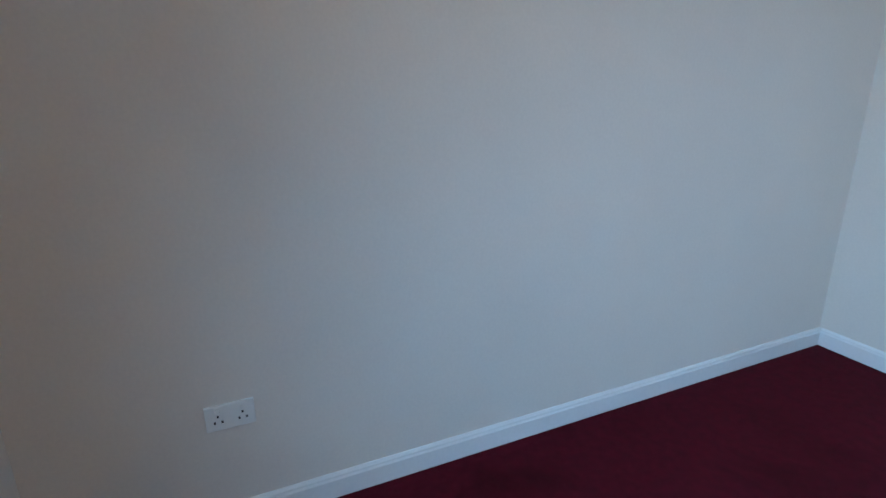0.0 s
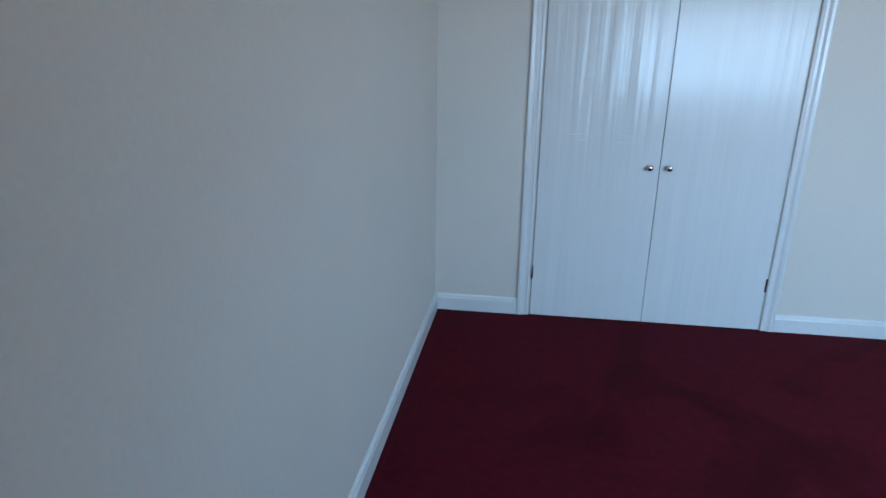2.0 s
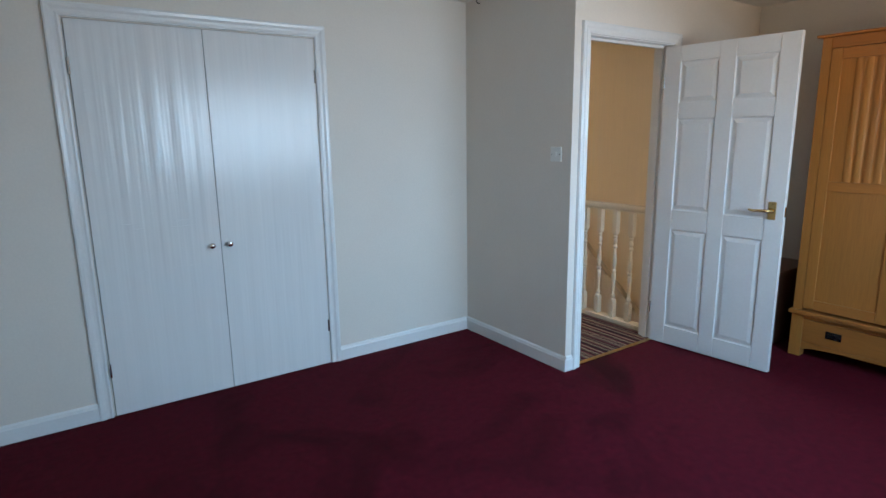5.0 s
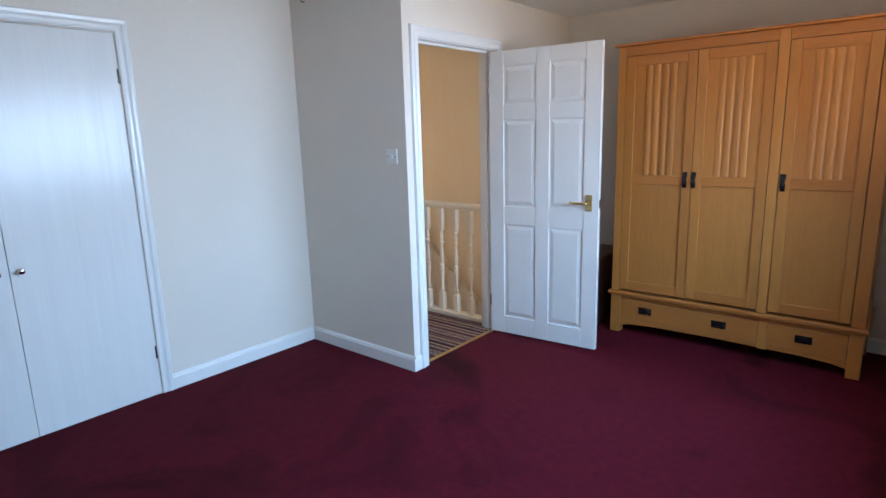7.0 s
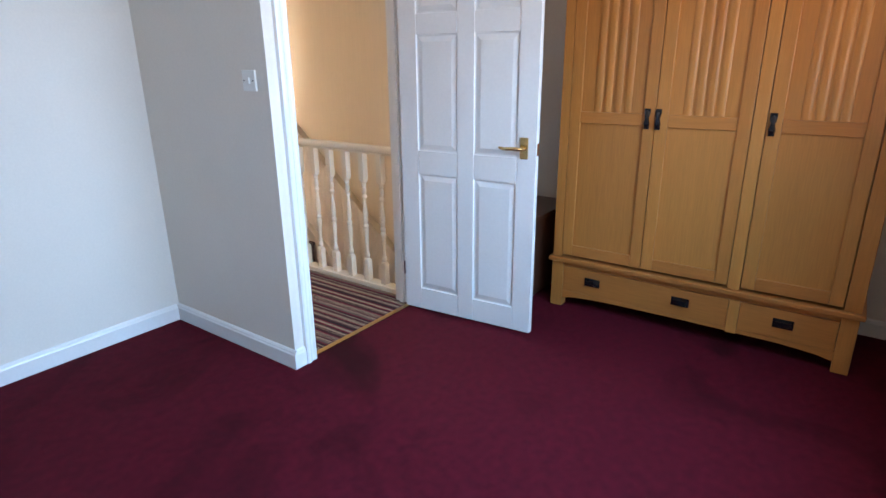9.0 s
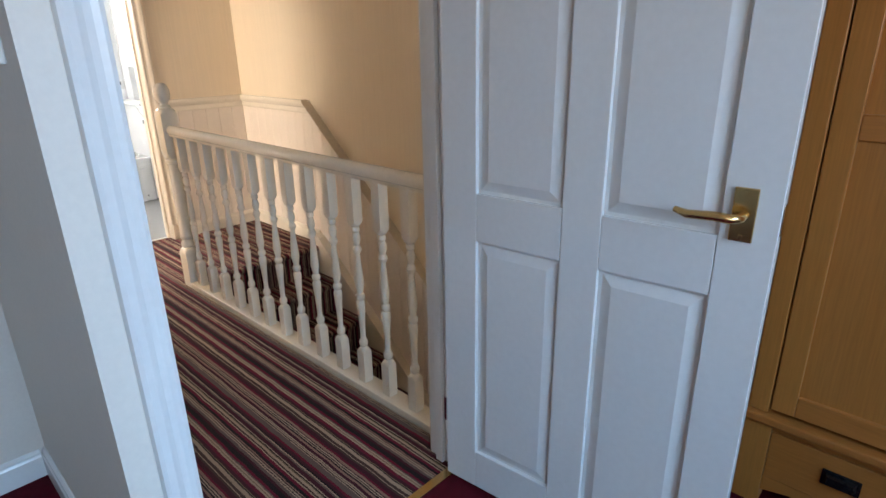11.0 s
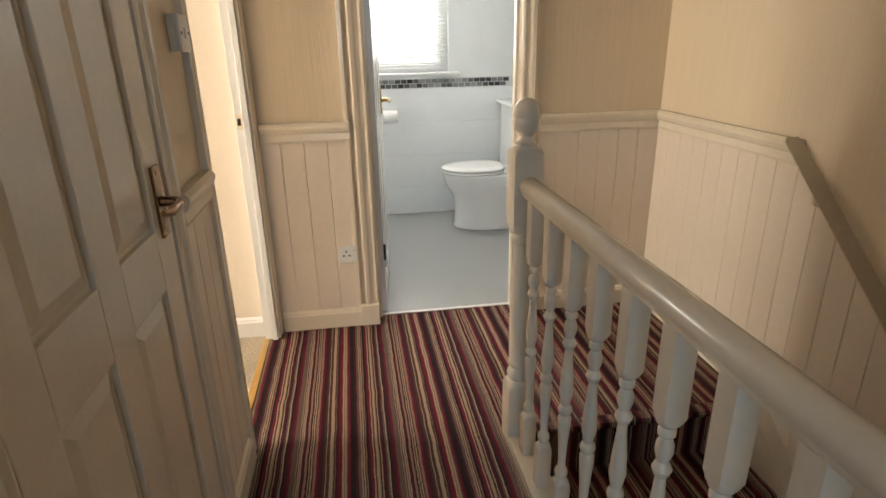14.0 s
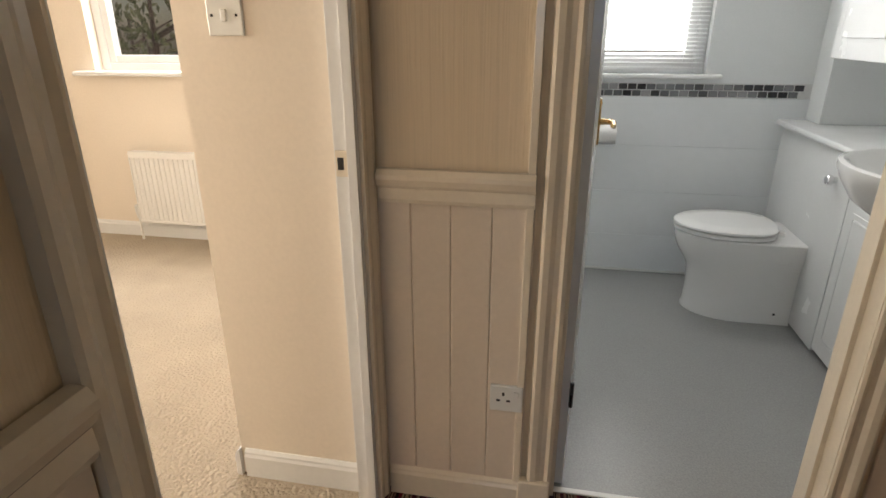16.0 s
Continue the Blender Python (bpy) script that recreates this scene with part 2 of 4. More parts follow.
red_carpet = plush_carpet("wine_red_carpet", (0.088, 0.0044, 0.0124), (0.4, 0.36, 0.36))
stripes = striped_carpet("striped_carpet")
beige_carpet = loop_carpet("beige_loop_carpet", (0.43, 0.365, 0.285))
oak = oak_wood("honey_oak", (0.54, 0.222, 0.053))
oak_cross = oak_wood("honey_oak_cross", (0.51, 0.195, 0.046), grain=(60, 3, 60))
dark_wood = oak_wood("dark_wood", (0.09, 0.035, 0.02))
rail_wood = mat("worn_painted_rail", (0.60, 0.50, 0.37), rough=0.35, vary=0.08, scale=5, fine=60)
brass = mat("polished_brass", (0.72, 0.5, 0.22), rough=0.18, metal=1.0, vary=0.08)
bronze = mat("aged_bronze", (0.30, 0.19, 0.10), rough=0.28, metal=1.0, vary=0.2)
chrome = mat("chrome", (0.8, 0.8, 0.8), rough=0.1, metal=1.0, vary=0.03)
iron = mat("black_iron", (0.05, 0.05, 0.055), rough=0.27, metal=0.8, vary=0.2, bump=0.2)
plastic_white = mat("white_plastic", (0.78, 0.78, 0.75), rough=0.3, vary=0.015)
slot_dark = mat("dark_slot", (0.015, 0.013, 0.012), rough=0.6)
radiator_white = mat("white_radiator_enamel", (0.8, 0.79, 0.76), rough=0.3, vary=0.02)
window_white = mat("white_window_plastic", (0.8, 0.8, 0.8), rough=0.25, vary=0.02)
pane_glass = glass("window_glass")
mosaic_tint = random_tint("mosaic_glass", [(0.02, 0.02, 0.024), (0.12, 0.125, 0.13), (0.3, 0.3, 0.3), (0.06, 0.06, 0.065), (0.2, 0.2, 0.21)], 0.15)
paper_white = mat("soft_paper", (0.82, 0.81, 0.79), rough=0.95, vary=0.03, bump=0.3)
turf = mat("grass_ground", (0.07, 0.1, 0.035), rough=0.95, vary=0.3, scale=0.6, fine=20)
leaf_green = mat("leaf_green", (0.16, 0.19, 0.075), rough=0.5, vary=0.35, scale=3, fine=9)
bark = mat("bark", (0.1, 0.075, 0.055), rough=0.9, vary=0.3, bump=0.6)
blind_white = bpy.data.materials.new("translucent_blind")
blind_white.use_nodes = True
_bn = blind_white.node_tree
_tr = _bn.nodes.new("ShaderNodeBsdfTranslucent")
_tr.inputs[0].default_value = (0.85, 0.86, 0.86, 1)
_mx = _bn.nodes.new("ShaderNodeMixShader")
_mx.inputs[0].default_value = 0.6
_bn.nodes["Principled BSDF"].inputs["Base Color"].default_value = (0.85, 0.86, 0.86, 1)
_bn.links.new(_bn.nodes["Principled BSDF"].outputs[0], _mx.inputs[1])
_bn.links.new(_tr.outputs[0], _mx.inputs[2])
_bn.links.new(_mx.outputs[0], _bn.nodes["Material Output"].inputs[0])

# ---- building helpers ----


def box(bm, x0, x1, y0, y1, z0, z1):
    vs = [bm.verts.new(p) for p in ((x0, y0, z0), (x1, y0, z0), (x1, y1, z0), (x0, y1, z0), (x0, y0, z1), (x1, y0, z1), (x1, y1, z1), (x0, y1, z1))]
    for f in ((0, 3, 2, 1), (4, 5, 6, 7), (0, 1, 5, 4), (1, 2, 6, 5), (2, 3, 7, 6), (3, 0, 4, 7)):
        bm.faces.new([vs[i] for i in f])
    return bm


def boxes(*spans, bevel=0.0, segments=2):
    bm = bmesh.new()
    for s in spans:
        box(bm, *s)
    if bevel:
        bmesh.ops.bevel(bm, geom=bm.edges[:], offset=bevel, segments=segments, affect="EDGES", profile=0.5)
    return bm


def lathe(profile, seg=16, center=(0, 0, 0)):
    """A turned solid about z from (z, radius) rows."""
    bm = bmesh.new()
    rings = [[bm.verts.new((center[0] + r * math.cos(2 * math.pi * k / seg), center[1] + r * math.sin(2 * math.pi * k / seg), center[2] + z))
              for k in range(seg)] for z, r in profile]
    for a, b in zip(rings, rings[1:]):
        for k in range(seg):
            bm.faces.new((a[k], a[(k + 1) % seg], b[(k + 1) % seg], b[k]))
    bm.faces.new(rings[0][::-1])
    bm.faces.new(rings[-1])
    return bm


def loft(rings):
    """A skin over closed rings of points, capped at both ends."""
    bm = bmesh.new()
    vs = [[bm.verts.new(p) for p in ring] for ring in rings]
    n = len(vs[0])
    for a, b in zip(vs, vs[1:]):
        for k in range(n):
            bm.faces.new((a[k], a[(k + 1) % n], b[(k + 1) % n], b[k]))
    bm.faces.new(vs[0][::-1])
    bm.faces.new(vs[-1])
    bmesh.ops.recalc_face_normals(bm, faces=bm.faces[:])
    return bm


def tube(points, radius, seg=10):
    """A round bar along points."""
    rings = []
    for i, p in enumerate(points):
        a, b = Vector(points[max(0, i - 1)]), Vector(points[min(len(points) - 1, i + 1)])
        q = (b - a).normalized().to_track_quat("Z", "Y")
        r = radius[i] if isinstance(radius, (list, tuple)) else radius
        rings.append([Vector(p) + q @ Vector((r * math.cos(2 * math.pi * k / seg), r * math.sin(2 * math.pi * k / seg), 0)) for k in range(seg)])
    return loft(rings)


def sweep(path, profile, out, closed=False):
    """A moulding: profile rows (across, proud) carried along a flat path with mitred corners; out is the way it stands proud."""
    out = Vector(out).normalized()
    pts = [Vector(p) for p in path]
    rings = []
    for i, p in enumerate(pts):
        d0 = (p - pts[i - 1]).normalized() if i else None
        d1 = (pts[i + 1] - p).normalized() if i + 1 < len(pts) else None
        d0, d1 = d0 or d1, d1 or d0
        s0, s1 = out.cross(d0), out.cross(d1)
        mid = (s0 + s1) / (1 + s0.dot(s1))
        rings.append([p + mid * u + out * v for u, v in profile])
    return loft(rings)


def root_of(ob):
    while ob.parent:
        ob = ob.parent
    return ob


def mesh_from(name, bm, material, smooth=False):
    me = bpy.data.meshes.new(name)
    bmesh.ops.recalc_face_normals(bm, faces=bm.faces[:])
    bm.to_mesh(me)
    bm.free()
    me.materials.append(material)
    if smooth:
        for p in me.polygons:
            p.use_smooth = True
        me.set_sharp_from_angle(angle=radians(38))
    return me


def part(name, bm, material, parent, label="", smooth=False, world_space=False):
    """One mesh under a thing or a part; world_space: its points are given in the world, not in the thing's own space."""
    if world_space:
        bm.transform(root_of(parent).matrix_basis.inverted())
    ob = new(name, mesh_from(name, bm, material, smooth))
    ob.parent = parent
    return tagged(ob, label) if label else ob


def thing(name, m, label, category, group=""):
    e = new(name)
    e.empty_display_size = 0.1
    e.matrix_basis = m
    return tagged(e, label, category, group)


def struct(name, bm, material, label="", smooth=False):
    ob = new(name, mesh_from(name, bm, material, smooth))
    return tagged(ob, label, "", "", "structure")


def pieces(name, parent, mesh, places):
    for p in places:
        ob = new(name, mesh)
        ob.parent = parent
        ob.location = p


def slab(outline, z0, z1):
    """A flat slab with the given floor-plan outline."""
    return loft([[(x, y, z) for x, y in outline] for z in (z0, z1)])


# ---- structure ----
H = 2.34
struct("ground", boxes((-120, 120, -120, 120, -2.95, -2.9)), turf, "flat green ground outside the house")

struct("wall_west", boxes((-0.5, -0.387, -1.36, 2.165, -0.02, H)), cream_paint, "plain cream painted bedroom wall")
struct("wall_north", boxes((-0.5, 0.155, 2.165, 2.265, -0.02, H), (1.395, 2.52, 2.165, 2.265, -0.02, H), (0.155, 1.395, 2.165, 2.265, 2.02, H)),
       cream_paint, "cream painted wall around the built-in closet")
struct("wall_closet_back", boxes((-0.5, 2.51, 2.80, 2.86, -0.02, H)), warm_paint)
struct("wall_stub", boxes((2.52, 2.578, 1.2251, 2.80, -0.02, H)), cream_paint, "cream painted return wall beside the doorway")
struct("wall_doorway", boxes((2.52, 2.62, 1.16, 1.225, -0.02, H), (2.62, 3.455, 1.16, 1.225, 2.02, H), (3.455, 4.48, 1.16, 1.225, -0.02, H)),
       cream_paint, "cream painted bedroom wall with the doorway")
struct("wall_doorway_landing", boxes((2.62, 3.455, 1.225, 1.29, 2.02, H), (3.455, 4.48, 1.225, 1.29, -0.3, H)), ribbed_paper,
       "papered landing side of the doorway wall")
struct("wall_east_bedroom", boxes((4.48, 4.6, -1.5, 1.225, -0.3, H)), cream_paint, "cream painted wall behind the wardrobe")
struct("wall_south", boxes((-0.5, 1.0, -1.48, -1.36, -0.02, H), (3.45, 4.48, -1.48, -1.36, -0.02, H), (1.0, 3.45, -1.48, -1.36, -0.02, 0.95),
                           (1.0, 3.45, -1.48, -1.36, 2.1, H)), cream_paint, "cream painted window wall of the bedroom")
struct("ceiling", boxes((-0.5, 4.6, -1.5, 1.225, H, H + 0.08), (-0.5, 2.578, 1.225, 2.86, H, H + 0.08)), ceiling_paint, "white painted bedroom ceiling")
struct("ceiling_landing", boxes((2.578, 4.6, 1.225, 4.42, H, H + 0.08)), ceiling_paint, "white painted landing ceiling")
struct("floor", slab(((-0.387, -1.36), (4.48, -1.36), (4.48, 1.16), (3.435, 1.16), (3.435, 1.178), (2.64, 1.178), (2.64, 1.16), (2.52, 1.16), (2.52, 2.165), (-0.387, 2.165)), -0.03, 0), red_carpet,
       "wine-red cut-pile bedroom carpet with trodden patches")
struct("threshold_strip", boxes((2.64, 3.435, 1.172, 1.202, -0.004, 0.005), bevel=0.002), brass, "brass carpet strip in the bedroom doorway")

# landing
struct("wall_landing_west", boxes((2.578, 2.635, 1.2251, 2.37, -0.02, H), (2.51, 2.635, 3.05, 3.46, -0.02, H), (2.51, 2.635, 2.37, 3.05, 2.0, H),
                                  (2.51, 2.635, 3.46, 4.25, 2.0, H)), ribbed_paper, "ribbed cream papered landing wall with two doorways")
struct("wall_landing_north", boxes((2.635, 3.10, 4.31, 4.42, -0.02, H), (3.82, 4.48, 4.31, 4.42, -0.02, H), (3.10, 3.82, 4.31, 4.42, 2.02, H)),
       ribbed_paper, "ribbed cream papered wall round the bathroom doorway")
struct("wall_landing_east", boxes((4.48, 4.6, 1.225, 4.42, -2.9, H)), ribbed_paper, "ribbed cream papered wall above the stairs")
struct("floor_landing", slab(((2.64, 1.202), (3.435, 1.202), (3.435, 1.29), (3.4975, 1.29), (3.4975, 3.415), (4.48, 3.415), (4.48, 4.31), (3.80, 4.31), (3.80, 4.385),
                              (3.12, 4.385), (3.12, 4.31), (2.635, 4.31), (2.635, 4.23), (2.595, 4.23), (2.595, 3.46), (2.635, 3.46), (2.635, 1.29), (2.64, 1.29)), -0.03, 0), stripes, "striped wine, cream and brown landing carpet")
struct("threshold_strip_second", boxes((2.572, 2.6, 3.46, 4.23, -0.004, 0.005), bevel=0.002), brass, "brass carpet strip at the second bedroom")
struct("threshold_strip_bathroom", boxes((3.12, 3.80, 4.378, 4.398, -0.004, 0.004), bevel=0.002), plastic_white, "white strip where carpet meets vinyl")

# second bedroom
struct("wall_second_stub", boxes((2.19, 2.635, 4.285, 4.42, -0.02, H)), warm_paint, "warm cream painted wall with a light switch")
struct("wall_second_east", boxes((2.19, 2.30, 4.42, 6.2, -0.02, H)), warm_paint)
struct("wall_second_near", boxes((-0.5, 2.51, 2.86, 2.92, -0.02, H)), warm_paint)
struct("wall_second_return", boxes((2.44, 2.51, 2.92, 3.46, -0.02, H)), warm_paint)
# opening added in this unseen wall to let side light in
struct("wall_second_west", boxes((-0.62, -0.5, 2.86, 3.0, -0.02, H), (-0.62, -0.5, 4.2, 6.2, -0.02, H), (-0.62, -0.5, 3.0, 4.2, -0.02, 0.95),
                                 (-0.62, -0.5, 3.0, 4.2, 2.1, H)), warm_paint)
struct("wall_second_north", boxes((-0.62, 0.28, 6.2, 6.34, -0.02, H), (1.6, 2.30, 6.2, 6.34, -0.02, H), (0.28, 1.6, 6.2, 6.34, -0.02, 1.05),
                                  (0.28, 1.6, 6.2, 6.34, 2.1, H)), warm_paint, "warm cream window wall of the second bedroom")
struct("floor_second", slab(((-0.5, 2.92), (2.51, 2.92), (2.51, 3.46), (2.572, 3.46), (2.572, 4.23), (2.58, 4.23), (2.58, 4.285), (2.19, 4.285), (2.19, 6.2), (-0.5, 6.2)), -0.03, 0),
       beige_carpet,
       "beige loop-pile carpet of the second bedroom")
struct("ceiling_second", boxes((-0.62, 2.30, 2.86, 6.34, H, H + 0.08), (2.30, 2.578, 2.86, 4.42, H, H + 0.08)), ceiling_paint)

# bathroom
wall_bath = struct("wall_bathroom_north", boxes((2.70, 2.95, 6.168, 6.29, -0.02, H), (3.79, 4.72, 6.168, 6.29, -0.02, H),
                                                (2.95, 3.79, 6.168, 6.29, -0.02, 1.075), (2.95, 3.79, 6.168, 6.29, 2.05, H)), white_plain,
                   "white bathroom wall with tiles and a mosaic band")
struct("wall_bathroom_west", boxes((2.70, 2.80, 4.42, 6.168, -0.02, H)), white_plain)
struct("wall_bathroom_east", boxes((4.62, 4.72, 4.42, 6.168, -0.02, H)), white_plain)
struct("wall_bathroom_south", boxes((2.80, 3.10, 4.421, 4.44, -0.02, H), (3.82, 4.62, 4.421, 4.44, -0.02, H), (3.10, 3.82, 4.421, 4.44, 2.02, H)), white_plain)
struct("floor_bathroom", boxes((2.80, 4.62, 4.44, 6.168, -0.03, -0.001), (3.12, 3.80, 4.385, 4.44, -0.03, -0.001)), vinyl_grey, "speckled grey vinyl bathroom floor")
struct("ceiling_bathroom", boxes((2.70, 4.72, 4.42, 6.29, H, H + 0.08)), ceiling_paint)

# stairwell below the landing
struct("wall_stairwell_west", boxes((3.52, 3.58, 0.1, 3.38, -2.9, -0.031)), cream_paint)
struct("wall_stairwell_end", boxes((3.47, 4.6, 0.0, 0.1, -2.9, -0.031)), cream_paint)
struct("wall_stairwell_lower_east", boxes((4.48, 4.6, 0.1, 1.225, -2.9, -0.301)), cream_paint)
struct("ceiling_stairwell", boxes((3.58, 4.48, 0.1, 1.224, -0.2, -0.16)), ceiling_paint)

# ---- trim ----
SKIRT = ((0, 0), (0, 0.016), (0.072, 0.016), (0.08, 0.012), (0.086, 0.011), (0.095, 0.004), (0.095, 0))
ARCH = ((0, 0), (0, 0.013), (0.008, 0.016), (0.018, 0.012), (0.03, 0.013), (0.042, 0.02), (0.056, 0.022), (0.064, 0.018), (0.066, 0))
DADO = ((0, 0), (0, 0.012), (0.01, 0.016), (0.036, 0.014), (0.044, 0.022), (0.06, 0.03), (0.071, 0.03), (0.083, 0.02), (0.083, 0))


def skirting(a, b, out, material=None, z=0.0, name="baseboard"):
    """A skirting board along the foot of a wall from a to b (x, y)."""
    out = Vector(out)
    d = Vector((b[0] - a[0], b[1] - a[1], 0))
    if out.cross(d).z < 0:
        a, b = b, a
    return struct(name, sweep(((a[0], a[1], z), (b[0], b[1], z)), SKIRT, out), material or gloss_white)


def rail(a, b, out, z, material, name="dado_rail"):
    out = Vector(out)
    d = Vector((b[0] - a[0], b[1] - a[1], 0))
    if out.cross(d).z < 0:
        a, b = b, a
    return struct(name, sweep(((a[0], a[1], z), (b[0], b[1], z)), DADO, out), material)


def architrave(a, b, top, out, material, name="trim"):
    """A moulded door surround on a wall face; a and b are the foot points of the opening's sides."""
    out = Vector(out)
    d = Vector((b[0] - a[0], b[1] - a[1], 0))
    if out.cross(Vector((0, 0, 1))).dot(d) > 0:
        a, b = b, a
    path = ((a[0], a[1], 0), (a[0], a[1], top), (b[0], b[1], top), (b[0], b[1], 0))
    return struct(name, sweep(path, ARCH, out), material)


# bedroom trim
skirting((-0.387, -1.36), (-0.387, 2.165), (1, 0, 0))
skirting((-0.371, 2.165), (0.085, 2.165), (0, -1, 0))
skirting((1.465, 2.165), (2.504, 2.165), (0, -1, 0))
skirting((2.52, 2.165), (2.52, 1.144), (-1, 0, 0))
skirting((2.52, 1.16), (2.574, 1.16), (0, -1, 0))
skirting((3.505, 1.16), (4.464, 1.16), (0, -1, 0))
skirting((4.48, 1.16), (4.48, -1.36), (-1, 0, 0))
skirting((-0.371, -1.36), (4.464, -1.36), (0, 1, 0))
architrave((0.15, 2.165), (1.40, 2.165), 2.025, (0, -1, 0), gloss_white)
architrave((2.64, 1.16), (3.438, 1.16), 2.005, (0, -1, 0), gloss_white)
for _span in ((2.62, 2.64, 1.161, 1.30, 0, 2.0), (3.435, 3.455, 1.161, 1.30, 0, 2.0), (2.62, 3.455, 1.161, 1.30, 2.0, 2.02),
                            (3.42, 3.435, 1.232, 1.262, 0, 2.0), (2.64, 2.655, 1.215, 1.24, 0, 2.0), (2.655, 3.42, 1.215, 1.24, 1.985, 2.0)):
    struct("door_lining", boxes(_span, bevel=0.0015), gloss_white)
for _span in ((0.155, 0.16, 2.166, 2.264, 0, 2.02), (1.39, 1.395, 2.166, 2.264, 0, 2.02)):
    struct("closet_lining", boxes(_span), gloss_white)

# landing trim
DZ = 0.895
struct("trim_landing_door", sweep(((3.437, 1.29, 0), (3.437, 1.29, 1.98)), ((0, 0), (0, 0.014), (0.03, 0.018), (0.05, 0.012), (0.05, 0)), (0, 1, 0)), cream_gloss)
for _span in ((2.52, 2.638, 2.352, 2.37, 0, 2.0), (2.52, 2.638, 3.05, 3.068, 0, 2.0), (2.52, 2.638, 2.37, 3.05, 1.985, 2.0),):
    struct("cupboard_lining", boxes(_span, bevel=0.0015), cream_gloss)
architrave((2.635, 2.365), (2.635, 3.055), 1.99, (1, 0, 0), cream_gloss)
for _span in ((2.50, 2.638, 3.44, 3.46, 0, 1.99), (2.58, 2.638, 4.23, 4.2849, 0, 1.99), (2.50, 2.638, 3.46, 4.23, 1.975, 1.999),
                              (2.614, 2.637, 4.218, 4.23, 0, 1.975), (2.545, 2.637, 3.46, 3.473, 0, 1.975),):
    struct("second_lining", boxes(_span, bevel=0.0015), gloss_white)
struct("trim_second_near", sweep(((2.635, 3.458, 0), (2.635, 3.458, 2.04)), ARCH, (1, 0, 0)), cream_gloss)
struct("trim_second_far", sweep(((2.635, 4.236, 2.04), (2.635, 4.236, 0)), ARCH, (1, 0, 0)), cream_gloss)
architrave((3.118, 4.31), (3.802, 4.31), 2.0, (0, -1, 0), cream_gloss)
for _span in ((3.10, 3.12, 4.305, 4.445, 0, 2.0), (3.80, 3.82, 4.305, 4.445, 0, 2.0), (3.10, 3.82, 4.305, 4.445, 2.0, 2.02),
                                (3.12, 3.133, 4.36, 4.40, 0, 2.0), (3.787, 3.80, 4.36, 4.40, 0, 2.0),):
    struct("bathroom_lining", boxes(_span, bevel=0.0015), cream_gloss)
skirting((2.66, 4.305), (3.035, 4.305), (0, -1, 0), cream_gloss)
skirting((3.885, 4.305), (4.46, 4.305), (0, -1, 0), cream_gloss)
skirting((4.475, 4.29), (4.475, 3.42), (-1, 0, 0), cream_gloss)
skirting((2.64, 1.31), (2.64, 2.299), (1, 0, 0), cream_gloss)
skirting((2.64, 3.121), (2.64, 3.392), (1, 0, 0), cream_gloss)
for x0, x1 in ((3.03, 3.118), (3.802, 3.89)):
    struct("plinth_block", boxes((x0, x1, 4.281, 4.31, 0, 0.108), bevel=0.004), cream_gloss, "cream plinth block under the door surround")
rail((2.66, 4.305), (3.035, 4.305), (0, -1, 0), DZ, cream_gloss)
rail((3.886, 4.305), (4.47, 4.305), (0, -1, 0), DZ, cream_gloss)
rail((4.475, 4.28), (4.475, 3.40), (-1, 0, 0), DZ, cream_gloss)
rail((2.64, 1.30), (2.64, 2.299), (1, 0, 0), DZ, cream_gloss)
rail((2.64, 3.121), (2.64, 3.392), (1, 0, 0), DZ, cream_gloss)
struct("trim_strip", boxes((3.015, 3.034, 4.292, 4.31, 0.096, 2.3), bevel=0.002), cream_gloss, "thin cream strip beside the door surround")

# second bedroom trim
skirting((2.205, 4.285), (2.579, 4.285), (0, -1, 0))
skirting((2.19, 4.27), (2.19, 6.2), (-1, 0, 0))
skirting((-0.5, 6.2), (2.174, 6.2), (0, -1, 0))

# ---- tongue-and-groove boards ----


def board_mesh(w, h, t=0.009, c=0.0028):
    bm = bmesh.new()
    prof = ((0, 0), (0, t - c), (c, t), (w - c, t), (w, t - c), (w, 0))
    lo = [bm.verts.new((u, -v, 0)) for u, v in prof]
    hi = [bm.verts.new((u, -v, h)) for u, v in prof]
    n = len(prof)
    for k in range(n):
        bm.faces.new((lo[k], lo[(k + 1) % n], hi[(k + 1) % n], hi[k]))
    bm.faces.new(lo[::-1])
    bm.faces.new(hi)
    return mesh_from("board", bm, board_paint)


def boarding(name, start, along, count, width, heights, face_turn, label):
    """Upright boards side by side on a wall."""
    root = tagged(new(name), label, "", "", "structure")
    root.matrix_basis = Matrix.Translation((*start, 0)) @ Matrix.Rotation(face_turn, 4, "Z")
    cache = {}
    for n in range(count):
        z0, h = heights(n)
        key = round(h, 3)
        cache[key] = cache.get(key) or board_mesh(width - 0.0006, h)
        ob = new("board", cache[key])
        ob.parent = root
        ob.location = (n * width, 0, z0)


boarding("wall_boarding_north", (2.637, 4.31), 0, 4, 0.1, lambda n: (0.09, DZ - 0.085), 0, "cream tongue-and-groove boarding below the dado rail")
boarding("wall_boarding_corner", (3.885, 4.31), 0, 6, 0.098, lambda n: (0.09, DZ - 0.085), 0, "cream tongue-and-groove boarding below the dado rail")
boarding("wall_boarding_west", (2.635, 3.12), 0, 3, 0.0905, lambda n: (0.09, DZ - 0.085), math.pi / 2, "cream tongue-and-groove boarding beside the doors")
boarding("wall_boarding_entry", (2.635, 1.30), 0, 10, 0.1, lambda n: (0.09, DZ - 0.085), math.pi / 2, "cream tongue-and-groove boarding on the landing wall")
RISE, GOING, NOSE = 0.2, 0.235, 3.385
SLOPE = RISE / GOING
